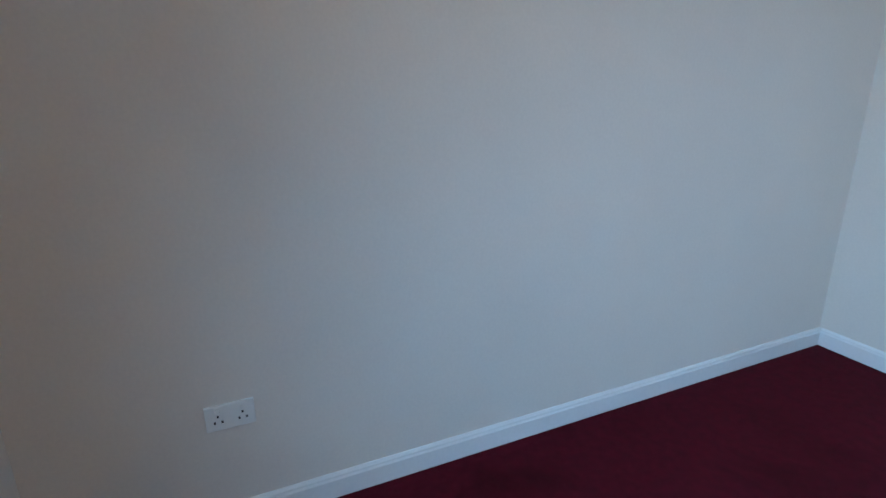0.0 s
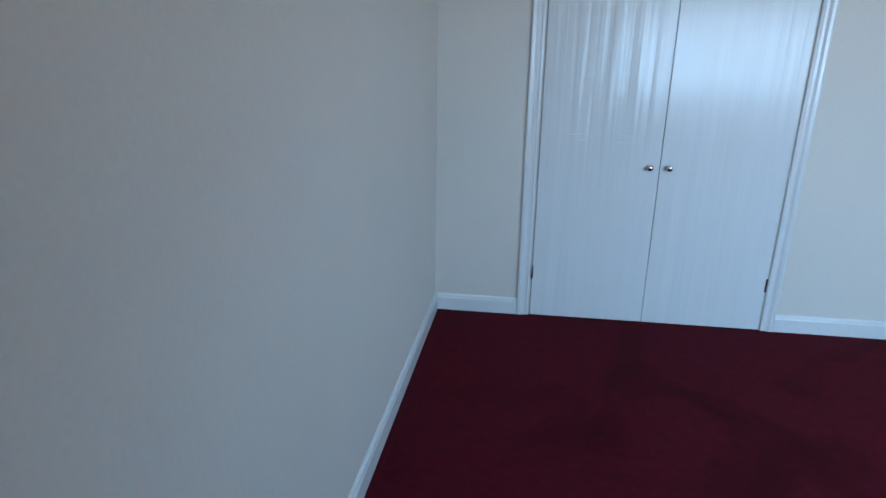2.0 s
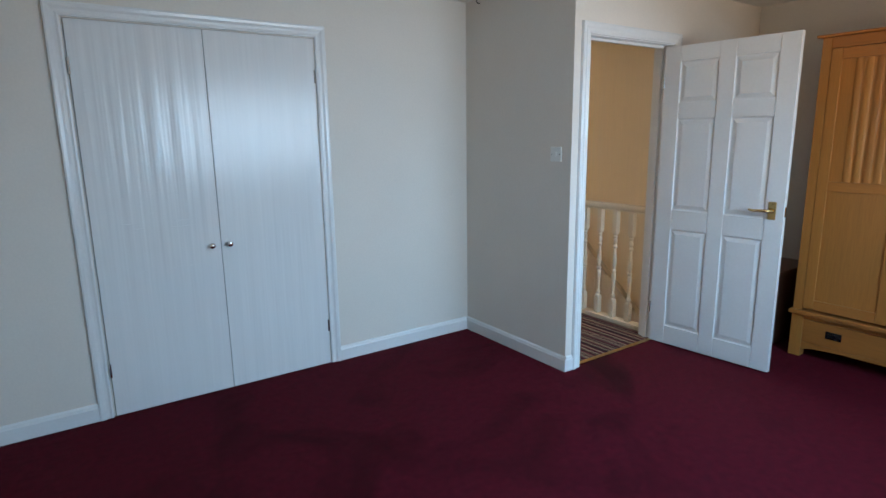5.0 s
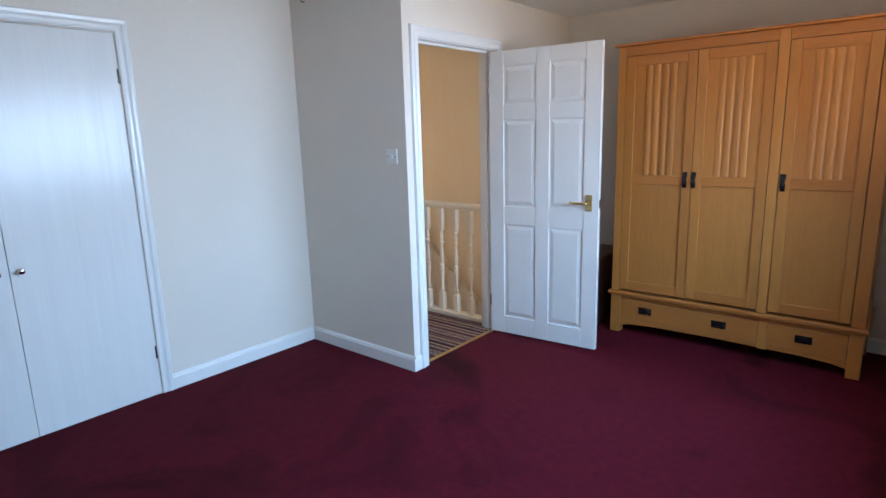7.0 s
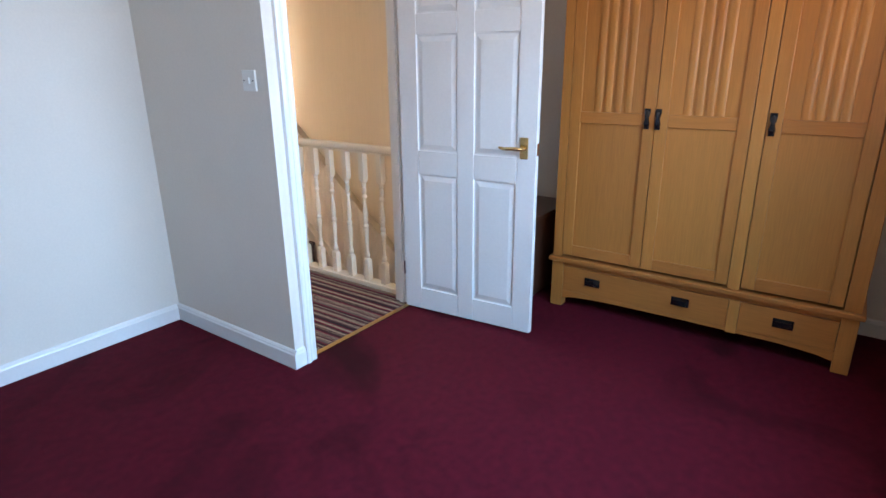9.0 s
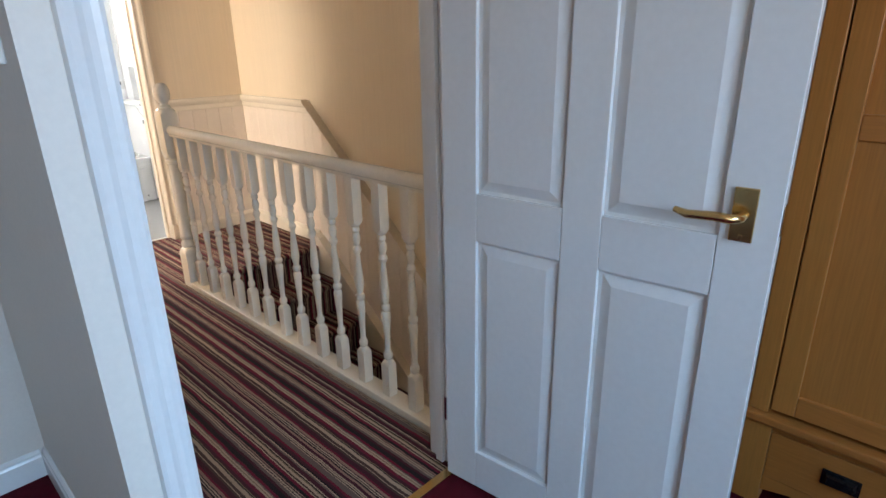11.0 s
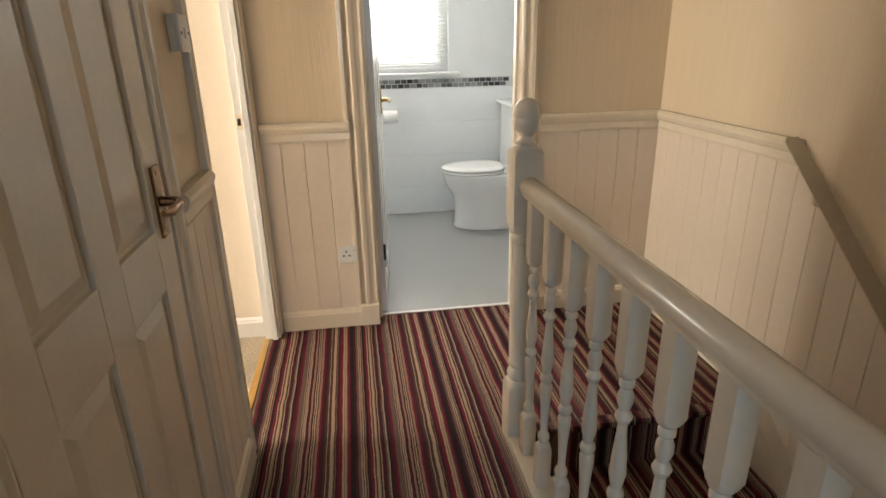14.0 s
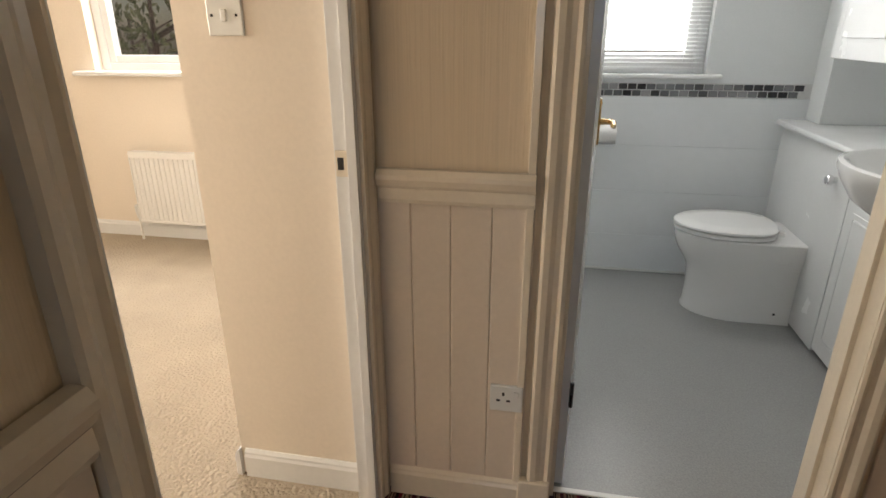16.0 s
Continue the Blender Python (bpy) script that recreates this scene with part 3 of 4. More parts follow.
boarding("wall_boarding_east", (4.48, 4.30), 0, 9, 0.1, lambda n: (0.09, DZ - 0.085), -math.pi / 2, "cream tongue-and-groove boarding beside the stair head")

_rb = tagged(new("wall_boarding_stairs"), "cream tongue-and-groove boarding sloping down beside the stairs", "", "", "structure")
_rb.matrix_basis = Matrix.Translation((4.48, 3.40, 0)) @ Matrix.Rotation(-math.pi / 2, 4, "Z")
_bm = bmesh.new()
_w, _c, _t = 0.0994, 0.0028, 0.009
_pf = ((0, 0), (0, _t - _c), (_c, _t), (_w - _c, _t), (_w, _t - _c), (_w, 0))
_lo = [_bm.verts.new((u, -v, 0.02 - SLOPE * u)) for u, v in _pf]
_hi = [_bm.verts.new((u, -v, 0.935 - 0.87 * u)) for u, v in _pf]
for k in range(6):
    _bm.faces.new((_lo[k], _lo[(k + 1) % 6], _hi[(k + 1) % 6], _hi[k]))
_bm.faces.new(_lo[::-1])
_bm.faces.new(_hi)
_bm = mesh_from("board", _bm, board_paint)
for n in range(19):
    ob = new("board", _bm)
    ob.parent = _rb
    ob.location = (n * 0.1, 0, -0.087 * n)

# ---- doors ----


def panel_door(name, m, w, h, cols, rows, material, label, thick=0.036, category="door"):
    """A panelled door; local x runs from the hinge, y through the leaf, z up."""
    door = thing(name, m, label, category)
    xs = [0.0] + [v for c in cols for v in c] + [w]
    zs = [0.0] + [v for r in rows for v in r] + [h]
    t, core = thick / 2, thick / 2 - 0.0115
    part("core", boxes((0.01, w - 0.01, -core, core, 0.01, h - 0.01)), material, door)
    for a, b in ((0.0, cols[0][0]), (cols[0][1], cols[1][0]), (cols[1][1], w)):
        part("stile", boxes((a, b, -t, t, 0, h), bevel=0.002), material, door)
    bars = list(zip([0.0] + [r[1] for r in rows], [r[0] for r in rows] + [h]))
    for a, b in bars:
        for c in cols:
            part("rail", boxes((c[0] + 0.001, c[1] - 0.001, -t + 0.0003, t - 0.0003, a, b), bevel=0.002), material, door)
    for c in cols:
        for r in rows:
            bm = bmesh.new()
            for s in (-1, 1):
                g, f = 0.006, 0.035
                o = [(c[0] + g, r[0] + g), (c[1] - g, r[0] + g), (c[1] - g, r[1] - g), (c[0] + g, r[1] - g)]
                i = [(c[0] + f, r[0] + f), (c[1] - f, r[0] + f), (c[1] - f, r[1] - f), (c[0] + f, r[1] - f)]
                lo = [bm.verts.new((x, s * (core - 0.001), z)) for x, z in o]
                hi = [bm.verts.new((x, s * (t - 0.003), z)) for x, z in i]
                for k in range(4):
                    bm.faces.new((lo[k], lo[(k + 1) % 4], hi[(k + 1) % 4], hi[k]))
                bm.faces.new(hi)
                bm.faces.new(lo[::-1])
            part("panel", bm, material, door)
    return door


def lever_handle(door, x, z, side, toward, thick=0.036, tall=0.15, metal=brass):
    """A lever on a plate; side is the face (-1 or 1), toward the way the lever points along x."""
    t = thick / 2
    y0, y1 = sorted((side * t, side * (t + 0.007)))
    plate = part("handle_plate", boxes((x - 0.021, x + 0.021, y0, y1, z - tall / 2, z + tall / 2), bevel=0.002), metal, door, "metal handle plate")
    s = side
    pts = [(x, s * (t + 0.005), z), (x, s * (t + 0.035), z), (x + toward * 0.012, s * (t + 0.047), z), (x + toward * 0.04, s * (t + 0.05), z + 0.002),
           (x + toward * 0.09, s * (t + 0.05), z - 0.001), (x + toward * 0.115, s * (t + 0.045), z + 0.004)]
    part("lever", tube(pts, [0.011, 0.009, 0.0095, 0.0095, 0.0085, 0.006]), metal, plate, "curved metal lever", smooth=True)
    for dz in (-tall * 0.4, tall * 0.4):
        a, b = sorted((side * (t + 0.006), side * (t + 0.0085)))
        part("screw", boxes((x - 0.004, x + 0.004, a, b, z + dz - 0.004, z + dz + 0.004), bevel=0.001), metal, plate)


ROWS = ((0.128, 0.806), (0.935, 1.525), (1.625, 1.878))
_d = Vector((0.07, -0.785, 0)).normalized()
_m = Matrix.Translation((3.395 + 0.018, 1.187, 0.01)) @ Matrix.Rotation(math.atan2(_d.y, _d.x), 4, "Z")
bed_door = panel_door("bedroom_door", _m, 0.79, 1.975, ((0.108, 0.352), (0.448, 0.688)), ROWS, gloss_white, "white six-panel bedroom door standing open into the room")
lever_handle(bed_door, 0.728, 0.985, -1, -1, tall=0.105)
lever_handle(bed_door, 0.728, 0.985, 1, -1, tall=0.105)
part("latch", boxes((0.788, 0.7925, -0.011, 0.011, 0.95, 1.01), bevel=0.001), chrome, bed_door, "steel latch plate")
for z in (0.2, 1.72):
    part("hinge", lathe(((z, 0.005), (z + 0.08, 0.005)), 8, (-0.002, -0.018, 0)), chrome, bed_door, smooth=True)

cup_door = panel_door("landing_door", Matrix.Translation((2.626, 2.373, 0.01)) @ Matrix.Rotation(math.pi / 2, 4, "Z"), 0.674, 1.97,
                      ((0.1, 0.29), (0.384, 0.574)), ROWS, cream_gloss, "cream six-panel door closed on the landing")
lever_handle(cup_door, 0.622, 0.985, -1, -1, tall=0.15, metal=bronze)
for z in (0.2, 0.97, 1.72):
    part("hinge", lathe(((z, 0.006), (z + 0.085, 0.006)), 8, (0.0, -0.022, 0)), iron, cup_door, "dark steel hinge", smooth=True)

bath_door = panel_door("bathroom_door", Matrix.Translation((3.141, 4.405, 0.01)) @ Matrix.Rotation(radians(85.2), 4, "Z"), 0.674, 1.97,
                       ((0.1, 0.285), (0.375, 0.56)), ROWS, gloss_white, "white six-panel bathroom door open inwards")
lever_handle(bath_door, 0.622, 0.985, -1, -1, tall=0.15)
for z in (0.28, 1.7):
    part("hinge", lathe(((z, 0.006), (z + 0.08, 0.006)), 8, (-0.002, -0.021, 0)), iron, bath_door, "dark steel hinge", smooth=True)

# built-in closet: two flush doors
for n, (x0, x1, k) in enumerate(((0.162, 0.7735, 0.722), (0.7765, 1.388, 0.818))):
    d = thing("closet_door", Matrix.Translation((x0, 2.165, 0.004)), "flush white gloss closet door, closed, with a round knob", "closet door", "closet doors")
    part("leaf", boxes((0, x1 - x0, -0.012, 0.022, 0, 2.012), bevel=0.002), door_gloss, d)
    kn = part("knob", lathe(((0, 0.009), (0.006, 0.008), (0.012, 0.007), (0.018, 0.013), (0.026, 0.0165), (0.032, 0.015), (0.036, 0.008)), 16), chrome, d,
              "round polished knob", smooth=True)
    kn.matrix_basis = Matrix.Translation((k - x0, -0.012, 0.863)) @ Matrix.Rotation(math.pi / 2, 4, "X")
    for u0, u1, z in (((0.552, 0.628, 1.018), (0.518, 0.651, 0.986), (0.51, 0.639, 0.764), (0.294, 0.364, 1.019), (0.343, 0.395, 0.989), (0.347, 0.39, 0.765)) if n == 0
                      else ((0.907, 0.987, 1.013), (1.172, 1.26, 1.002))):
        part("paint_run", boxes((u0 - x0, u1 - x0, -0.0132, -0.0115, z - 0.0016, z + 0.0016), bevel=0.0007), gloss_white, d)
    hx = 0.0 if n == 0 else x1 - x0
    for z in (0.22, 1.76):
        part("hinge", lathe(((z, 0.006), (z + 0.075, 0.006)), 8, (hx, -0.013, 0)), chrome, d, smooth=True)

# ---- staircase ----
stairs = thing("staircase", Matrix.Translation((4.0, NOSE, 0)), "carpeted staircase going down beside the landing", "staircase")
for n in range(13):
    y1, z1 = NOSE - n * GOING, -n * RISE
    bm = bmesh.new()
    # riser below the nosing, rounded nose, tread behind
    prof = [(0.0285, -0.03), (0.0285, 0.0), (0.0, 0.0), (-0.012, -0.004), (-0.018, -0.014), (-0.016, -0.026), (-0.004, -0.034), (0.002, -0.04), (0.002, -RISE - 0.004),
            (0.028, -RISE - 0.004), (0.028, -0.03)] if n == 0 else \
           [(GOING + 0.001, -0.02), (GOING + 0.001, 0.0), (0.0, 0.0), (-0.012, -0.004), (-0.018, -0.014), (-0.016, -0.026), (-0.004, -0.034), (0.002, -0.04),
            (0.002, -RISE - 0.004), (0.03, -RISE - 0.004), (0.03, -0.02)]
    rings = [[(x, y1 + u, z1 + v) for u, v in prof] for x in (3.582, 4.412)]
    part("step", loft(rings), stripes, stairs, smooth=True, world_space=True)
_s = [(NOSE + 0.05, 0.075), (NOSE - 0.02, 0.06)] + [(NOSE - 13 * GOING, 0.06 - 13 * RISE), (NOSE - 13 * GOING, -0.3 - 13 * RISE), (NOSE + 0.05, -0.2)]
part("string_board", loft([[(x, y, z) for y, z in _s] for x in (4.413, 4.479)]), cream_gloss, stairs, "cream painted stair string", world_space=True)
struct("floor_lower", boxes((3.58, 4.48, 0.1, 0.6, -2.64, -2.6)), stripes)

# wall handrail beside the stairs
hr = thing("wall_handrail", Matrix.Translation((4.43, 3.39, 0.97)), "plain wooden handrail sloping down the stair wall", "handrail")
ca, sa = math.cos(math.atan(0.87)), math.sin(math.atan(0.87))
_len = 2.5
ringa = [(-0.024, -0.03), (0.024, -0.03), (0.032, -0.01), (0.032, 0.016), (0.02, 0.032), (-0.02, 0.032), (-0.032, 0.016), (-0.032, -0.01)]
part("rail", loft([[(4.44 + a, 3.395 - s * ca + b * sa, 0.962 - s * sa + b * ca) for a, b in ringa] for s in (0.0, _len)]), rail_wood, hr,
     smooth=True, world_space=True)
for s in (0.15, 1.25, 2.35):
    c = (4.44, 3.395 - s * ca, 0.962 - s * sa)
    part("bracket", tube([(c[0], c[1], c[2] - 0.025), (c[0] + 0.005, c[1], c[2] - 0.06), (4.479, c[1], c[2] - 0.075)], 0.007, 8), cream_gloss, hr,
         smooth=True, world_space=True)

# balustrade
BX = 3.54
bal = thing("balustrade", Matrix.Translation((BX, 2.36, 0)), "white gloss landing balustrade with turned spindles and a newel post", "balustrade")
prof_rail = [(-0.022, 0), (-0.022, 0.012), (-0.03, 0.018), (-0.033, 0.03), (-0.03, 0.045), (-0.018, 0.057), (0, 0.061), (0.018, 0.057), (0.03, 0.045), (0.033, 0.03),
             (0.03, 0.018), (0.022, 0.012), (0.022, 0)]
part("handrail", loft([[(BX + 0.88 * a, y, 0.871 + 0.9 * b) for a, b in prof_rail] for y in (1.335, 3.322)]), cream_gloss, bal, smooth=True, world_space=True)
part("base_rail", boxes((BX - 0.042, BX + 0.04, 1.29, 3.322, 0.0, 0.03), bevel=0.004), cream_gloss, bal, world_space=True)
part("apron_board", boxes((3.558, 3.5805, 1.29, 3.38, -0.24, -0.002), bevel=0.003), cream_gloss, bal, world_space=True)


RING = [2 * math.pi * k / 24 for k in range(24)]


def square_ring(s, z, r=None):
    """A square ring of 24 points whose corners are cut by a circle of radius r, as on a lathe."""
    r = 1.39 * s if r is None else r
    return [(max(-s, min(s, r * math.cos(a))), max(-s, min(s, r * math.sin(a))), z) for a in RING]


def round_ring(r, z):
    return [(r * math.cos(a), r * math.sin(a), z) for a in RING]


def spindle():
    s = 0.0205
    rings = [square_ring(s, 0.03), square_ring(s, 0.159), square_ring(s, 0.163), square_ring(s, 0.17, 1.2 * s), square_ring(s, 0.176, 0.98 * s)]
    for z, r in ((0.184, 0.0115), (0.192, 0.0165), (0.202, 0.018), (0.212, 0.0165), (0.22, 0.011), (0.24, 0.0105), (0.30, 0.013), (0.355, 0.017), (0.378, 0.0175), (0.386, 0.0115),
                 (0.393, 0.017), (0.401, 0.0185), (0.409, 0.017), (0.416, 0.0115), (0.43, 0.0135), (0.455, 0.018), (0.50, 0.0155), (0.55, 0.0112), (0.577, 0.0095),
                 (0.584, 0.0145), (0.594, 0.0178), (0.603, 0.0145), (0.61, 0.0105), (0.63, 0.016), (0.646, 0.0155), (0.66, 0.0105), (0.666, 0.0155), (0.676, 0.0155), (0.682, 0.0115)):
        rings.append(round_ring(r, z))
    rings += [square_ring(s, 0.69, 0.98 * s), square_ring(s, 0.697, 1.2 * s), square_ring(s, 0.706), square_ring(s, 0.71), square_ring(s, 0.872)]
    return mesh_from("spindle", loft(rings), cream_gloss, True)


_sp = spindle()
for n in range(13):
    ob = new("spindle", _sp)
    ob.parent = bal
    ob.location = (0, 3.243 - n * 0.1469 - 2.36, 0)


def newel_rings():
    s = 0.043
    rings = [square_ring(s, -0.24), square_ring(s, 0.2), square_ring(s, 0.205), square_ring(s, 0.218, 1.2 * s), square_ring(s, 0.23, 0.98 * s)]
    for z, r in ((0.236, 0.03), (0.245, 0.038), (0.262, 0.039), (0.274, 0.033), (0.28, 0.029), (0.295, 0.0375), (0.304, 0.0365), (0.31, 0.033), (0.42, 0.0355),
                 (0.55, 0.0345), (0.68, 0.0315), (0.715, 0.03), (0.72, 0.037), (0.735, 0.038), (0.745, 0.031)):
        rings.append(round_ring(r, z))
    rings += [square_ring(s, 0.752, 0.98 * s), square_ring(s, 0.765, 1.2 * s), square_ring(s, 0.78), square_ring(s, 0.785), square_ring(s, 0.984), square_ring(s, 0.987), square_ring(s, 0.992, 1.3 * s),
              square_ring(s, 0.999, 1.15 * s), square_ring(s, 1.006, 0.98 * s), square_ring(s, 1.012, 0.84 * s)]
    return rings


nw = part("newel_post", loft(newel_rings()), cream_gloss, bal, "white turned newel post", smooth=True)
nw.location = (0.0, 3.362 - 2.36, 0)
part("finial", lathe(((1.01, 0.031), (1.022, 0.031), (1.028, 0.021), (1.036, 0.0185), (1.044, 0.023), (1.055, 0.033), (1.07, 0.0385), (1.084, 0.040), (1.087, 0.0385), (1.091, 0.0385), (1.096, 0.0395), (1.11, 0.0375), (1.126, 0.031), (1.137, 0.021), (1.142, 0.008)), 24), cream_gloss, nw, "acorn-shaped finial", smooth=True)
half = part("half_newel", boxes((BX - 0.041, BX + 0.041, 1.291, 1.34, 0.0, 0.952), bevel=0.005), cream_gloss, bal, "square half newel against the door surround", world_space=True)
part("cap", loft([[(BX + sx * a, y, z) for sx, y in ((-1, 1.2915), (1, 1.2915), (1, 1.2915 + b), (-1, 1.2915 + b))] for a, b, z in ((0.041, 0.0485, 0.9525), (0.041, 0.0485, 0.962), (0.02, 0.027, 0.984))]), cream_gloss, half, world_space=True)

# ---- windows ----


def window(name, x0, x1, z0, z1, y, depth_out, lights, material, label, sill=None):
    """A framed window in a wall that runs along x; y is the frame's middle, depth_out the way the room lies (-1 or 1)."""
    w = tagged(new(name), label, "", "", "structure")
    w.location = (0, 0, 0)
    f = 0.055
    part("window_frame", boxes((x0, x0 + f, y - 0.03, y + 0.03, z0, z1), (x1 - f, x1, y - 0.03, y + 0.03, z0, z1), (x0 + f, x1 - f, y - 0.03, y + 0.03, z0, z0 + f),
                               (x0 + f, x1 - f, y - 0.03, y + 0.03, z1 - f, z1), bevel=0.004), material, w)
    n = len(lights)
    for k, (a, b) in enumerate(lights):
        s = 0.045
        part("sash", boxes((a, a + s, y - 0.022, y + 0.036, z0 + f, z1 - f), (b - s, b, y - 0.022, y + 0.036, z0 + f, z1 - f),
                           (a + s, b - s, y - 0.022, y + 0.036, z0 + f, z0 + f + s), (a + s, b - s, y - 0.022, y + 0.036, z1 - f - s, z1 - f), bevel=0.004), material, w)
        p = part("pane", boxes((a + s, b - s, y - 0.004, y + 0.004, z0 + f + s, z1 - f - s)), pane_glass, w)
        p.visible_shadow = False
    if sill:
        part("window_sill", boxes(sill, bevel=0.008), gloss_white, w, "white window board")
    return w


window("window_1", 1.0, 3.45, 0.96, 2.1, -1.435, 1, ((1.055, 1.84), (1.84, 2.62), (2.62, 3.395)), window_white, "wide white-framed bedroom window",
       (0.9, 3.55, -1.405, -1.225, 0.93, 0.958))
window("window_2", 0.28, 1.6, 1.05, 2.1, 6.30, -1, ((0.335, 0.95), (0.95, 1.545)), window_white, "white-framed window of the second bedroom",
       (0.18, 1.70, 6.12, 6.27, 1.035, 1.062))
window("window_3", 2.95, 3.79, 1.075, 2.05, 6.255, -1, ((3.005, 3.735),), window_white, "white-framed bathroom window behind a blind",
       (2.87, 3.865, 6.135, 6.225, 1.052, 1.076))

# unseen window, added only to go with the west side lamp
window("added_side_window", -0.6, 0.6, 0.95, 2.1, 0.0, 1, ((-0.545, 0.0), (0.0, 0.545)), window_white, "unseen white-framed window added to light the second bedroom from the side").matrix_basis = pose(-0.58, 3.6, 0, 0, 0, 90)

blind = thing("venetian_blind", Matrix.Translation((3.37, 6.2, 2.03)), "white slatted blind lowered over the bathroom window", "blind")
part("head_rail", boxes((-0.41, 0.41, -0.016, 0.016, -0.02, 0.015), bevel=0.003), window_white, blind)
_sl = bmesh.new()
box(_sl, -0.405, 0.405, -0.011, 0.011, -0.0008, 0.0008)
bmesh.ops.rotate(_sl, verts=_sl.verts[:], cent=(0, 0, 0), matrix=Matrix.Rotation(radians(14), 3, "X"))
_sl = mesh_from("slat", _sl, blind_white)
for n in range(45):
    ob = new("slat", _sl)
    ob.parent = blind
    ob.location = (0, 0, -0.03 - n * 0.0198)
part("bottom_rail", boxes((-0.405, 0.405, -0.011, 0.011, -0.935, -0.922), bevel=0.002), window_white, blind)

# ---- small fittings on walls ----


def switch_plate(m, label, rockers=1, w=0.086):
    """A white light switch; local x across, z up, -y out of the wall."""
    s = thing("light_switch", m, label, "light switch")
    part("plate", boxes((-w / 2, w / 2, -0.009, 0, -0.043, 0.043), bevel=0.003), plastic_white, s)
    for k in range(rockers):
        part("rocker", boxes((-0.007, 0.007, -0.014, -0.008, -0.013, 0.013), bevel=0.002), plastic_white, s)
    for x in (-0.03, 0.03):
        part("screw", boxes((x - 0.003, x + 0.003, -0.0105, -0.0088, -0.003, 0.003), bevel=0.0008), slot_dark, s)
    return s


switch_plate(pose(2.52, 1.275, 1.333, 0, 0, -90), "white single light switch on the cream wall")
switch_plate(pose(2.655, 3.34, 1.325, 0, 0, 90), "white light switch beside the landing door")
_bb = struct("switch_box", boxes((2.636, 2.6545, 3.298, 3.382, 1.283, 1.367), bevel=0.002), plastic_white)
switch_plate(pose(2.325, 4.285, 1.315), "white single light switch in the second bedroom")

sock = thing("power_socket", Matrix.Translation((2.988, 4.301, 0.37)), "white switched power socket on the boarding", "power socket")
part("plate", boxes((-0.043, 0.043, -0.012, 0, -0.038, 0.04), bevel=0.003), plastic_white, sock)
part("rocker", boxes((0.018, 0.032, -0.016, -0.011, 0.008, 0.026), bevel=0.002), plastic_white, sock)
for x, z, a, b in ((-0.008, 0.016, 0.003, 0.005), (-0.021, -0.004, 0.005, 0.003), (0.006, -0.004, 0.005, 0.003)):
    part("pin_hole", boxes((x - a, x + a, -0.0128, -0.0115, z - b, z + b)), slot_dark, sock)

bs = thing("power_socket", pose(-0.387, -0.8, 0.42, 0, 0, 90), "white double power socket low on the cream wall", "power socket")
part("plate", boxes((-0.073, 0.073, -0.01, 0, -0.043, 0.043), bevel=0.003), plastic_white, bs)
for x in (-0.036, 0.036):
    part("rocker", boxes((x - 0.007, x + 0.007, -0.014, -0.0095, 0.016, 0.034), bevel=0.002), plastic_white, bs)
    for dx, dz in ((0.0, 0.006), (-0.011, -0.014), (0.011, -0.014)):
        part("pin_hole", boxes((x + dx - 0.003, x + dx + 0.003, -0.0108, -0.0095, dz - 0.004, dz + 0.004)), slot_dark, bs)
hk = thing("wall_hook", Matrix.Translation((2.52, 2.01, 2.307)), "small dark hook high on the cream wall", "hook")
part("hook", tube([(0, 0, 0), (-0.018, 0, 0), (-0.026, 0, 0.006), (-0.028, 0, 0.018)], 0.0035, 8), iron, hk, smooth=True)

strike = thing("strike_plate", Matrix.Translation((2.595, 4.23, 1.0)), "small painted strike plate in the door lining", "strike plate")
part("plate", boxes((-0.012, 0.018, -0.003, 0, -0.03, 0.03), bevel=0.001), cream_gloss, strike)
part("latch_hole", boxes((-0.006, 0.008, -0.0045, -0.0025, -0.014, 0.014)), slot_dark, strike)
keep = thing("strike_plate", Matrix.Translation((2.64, 1.188, 0.995)), "dull metal strike plate in the bedroom door lining", "strike plate")
part("plate", boxes((0.0, 0.0025, -0.016, 0.012, -0.03, 0.03), bevel=0.0008), iron, keep)
part("lip", boxes((0.0005, 0.006, -0.0225, -0.0162, -0.02, 0.02), bevel=0.001), iron, keep)

# ---- radiators ----


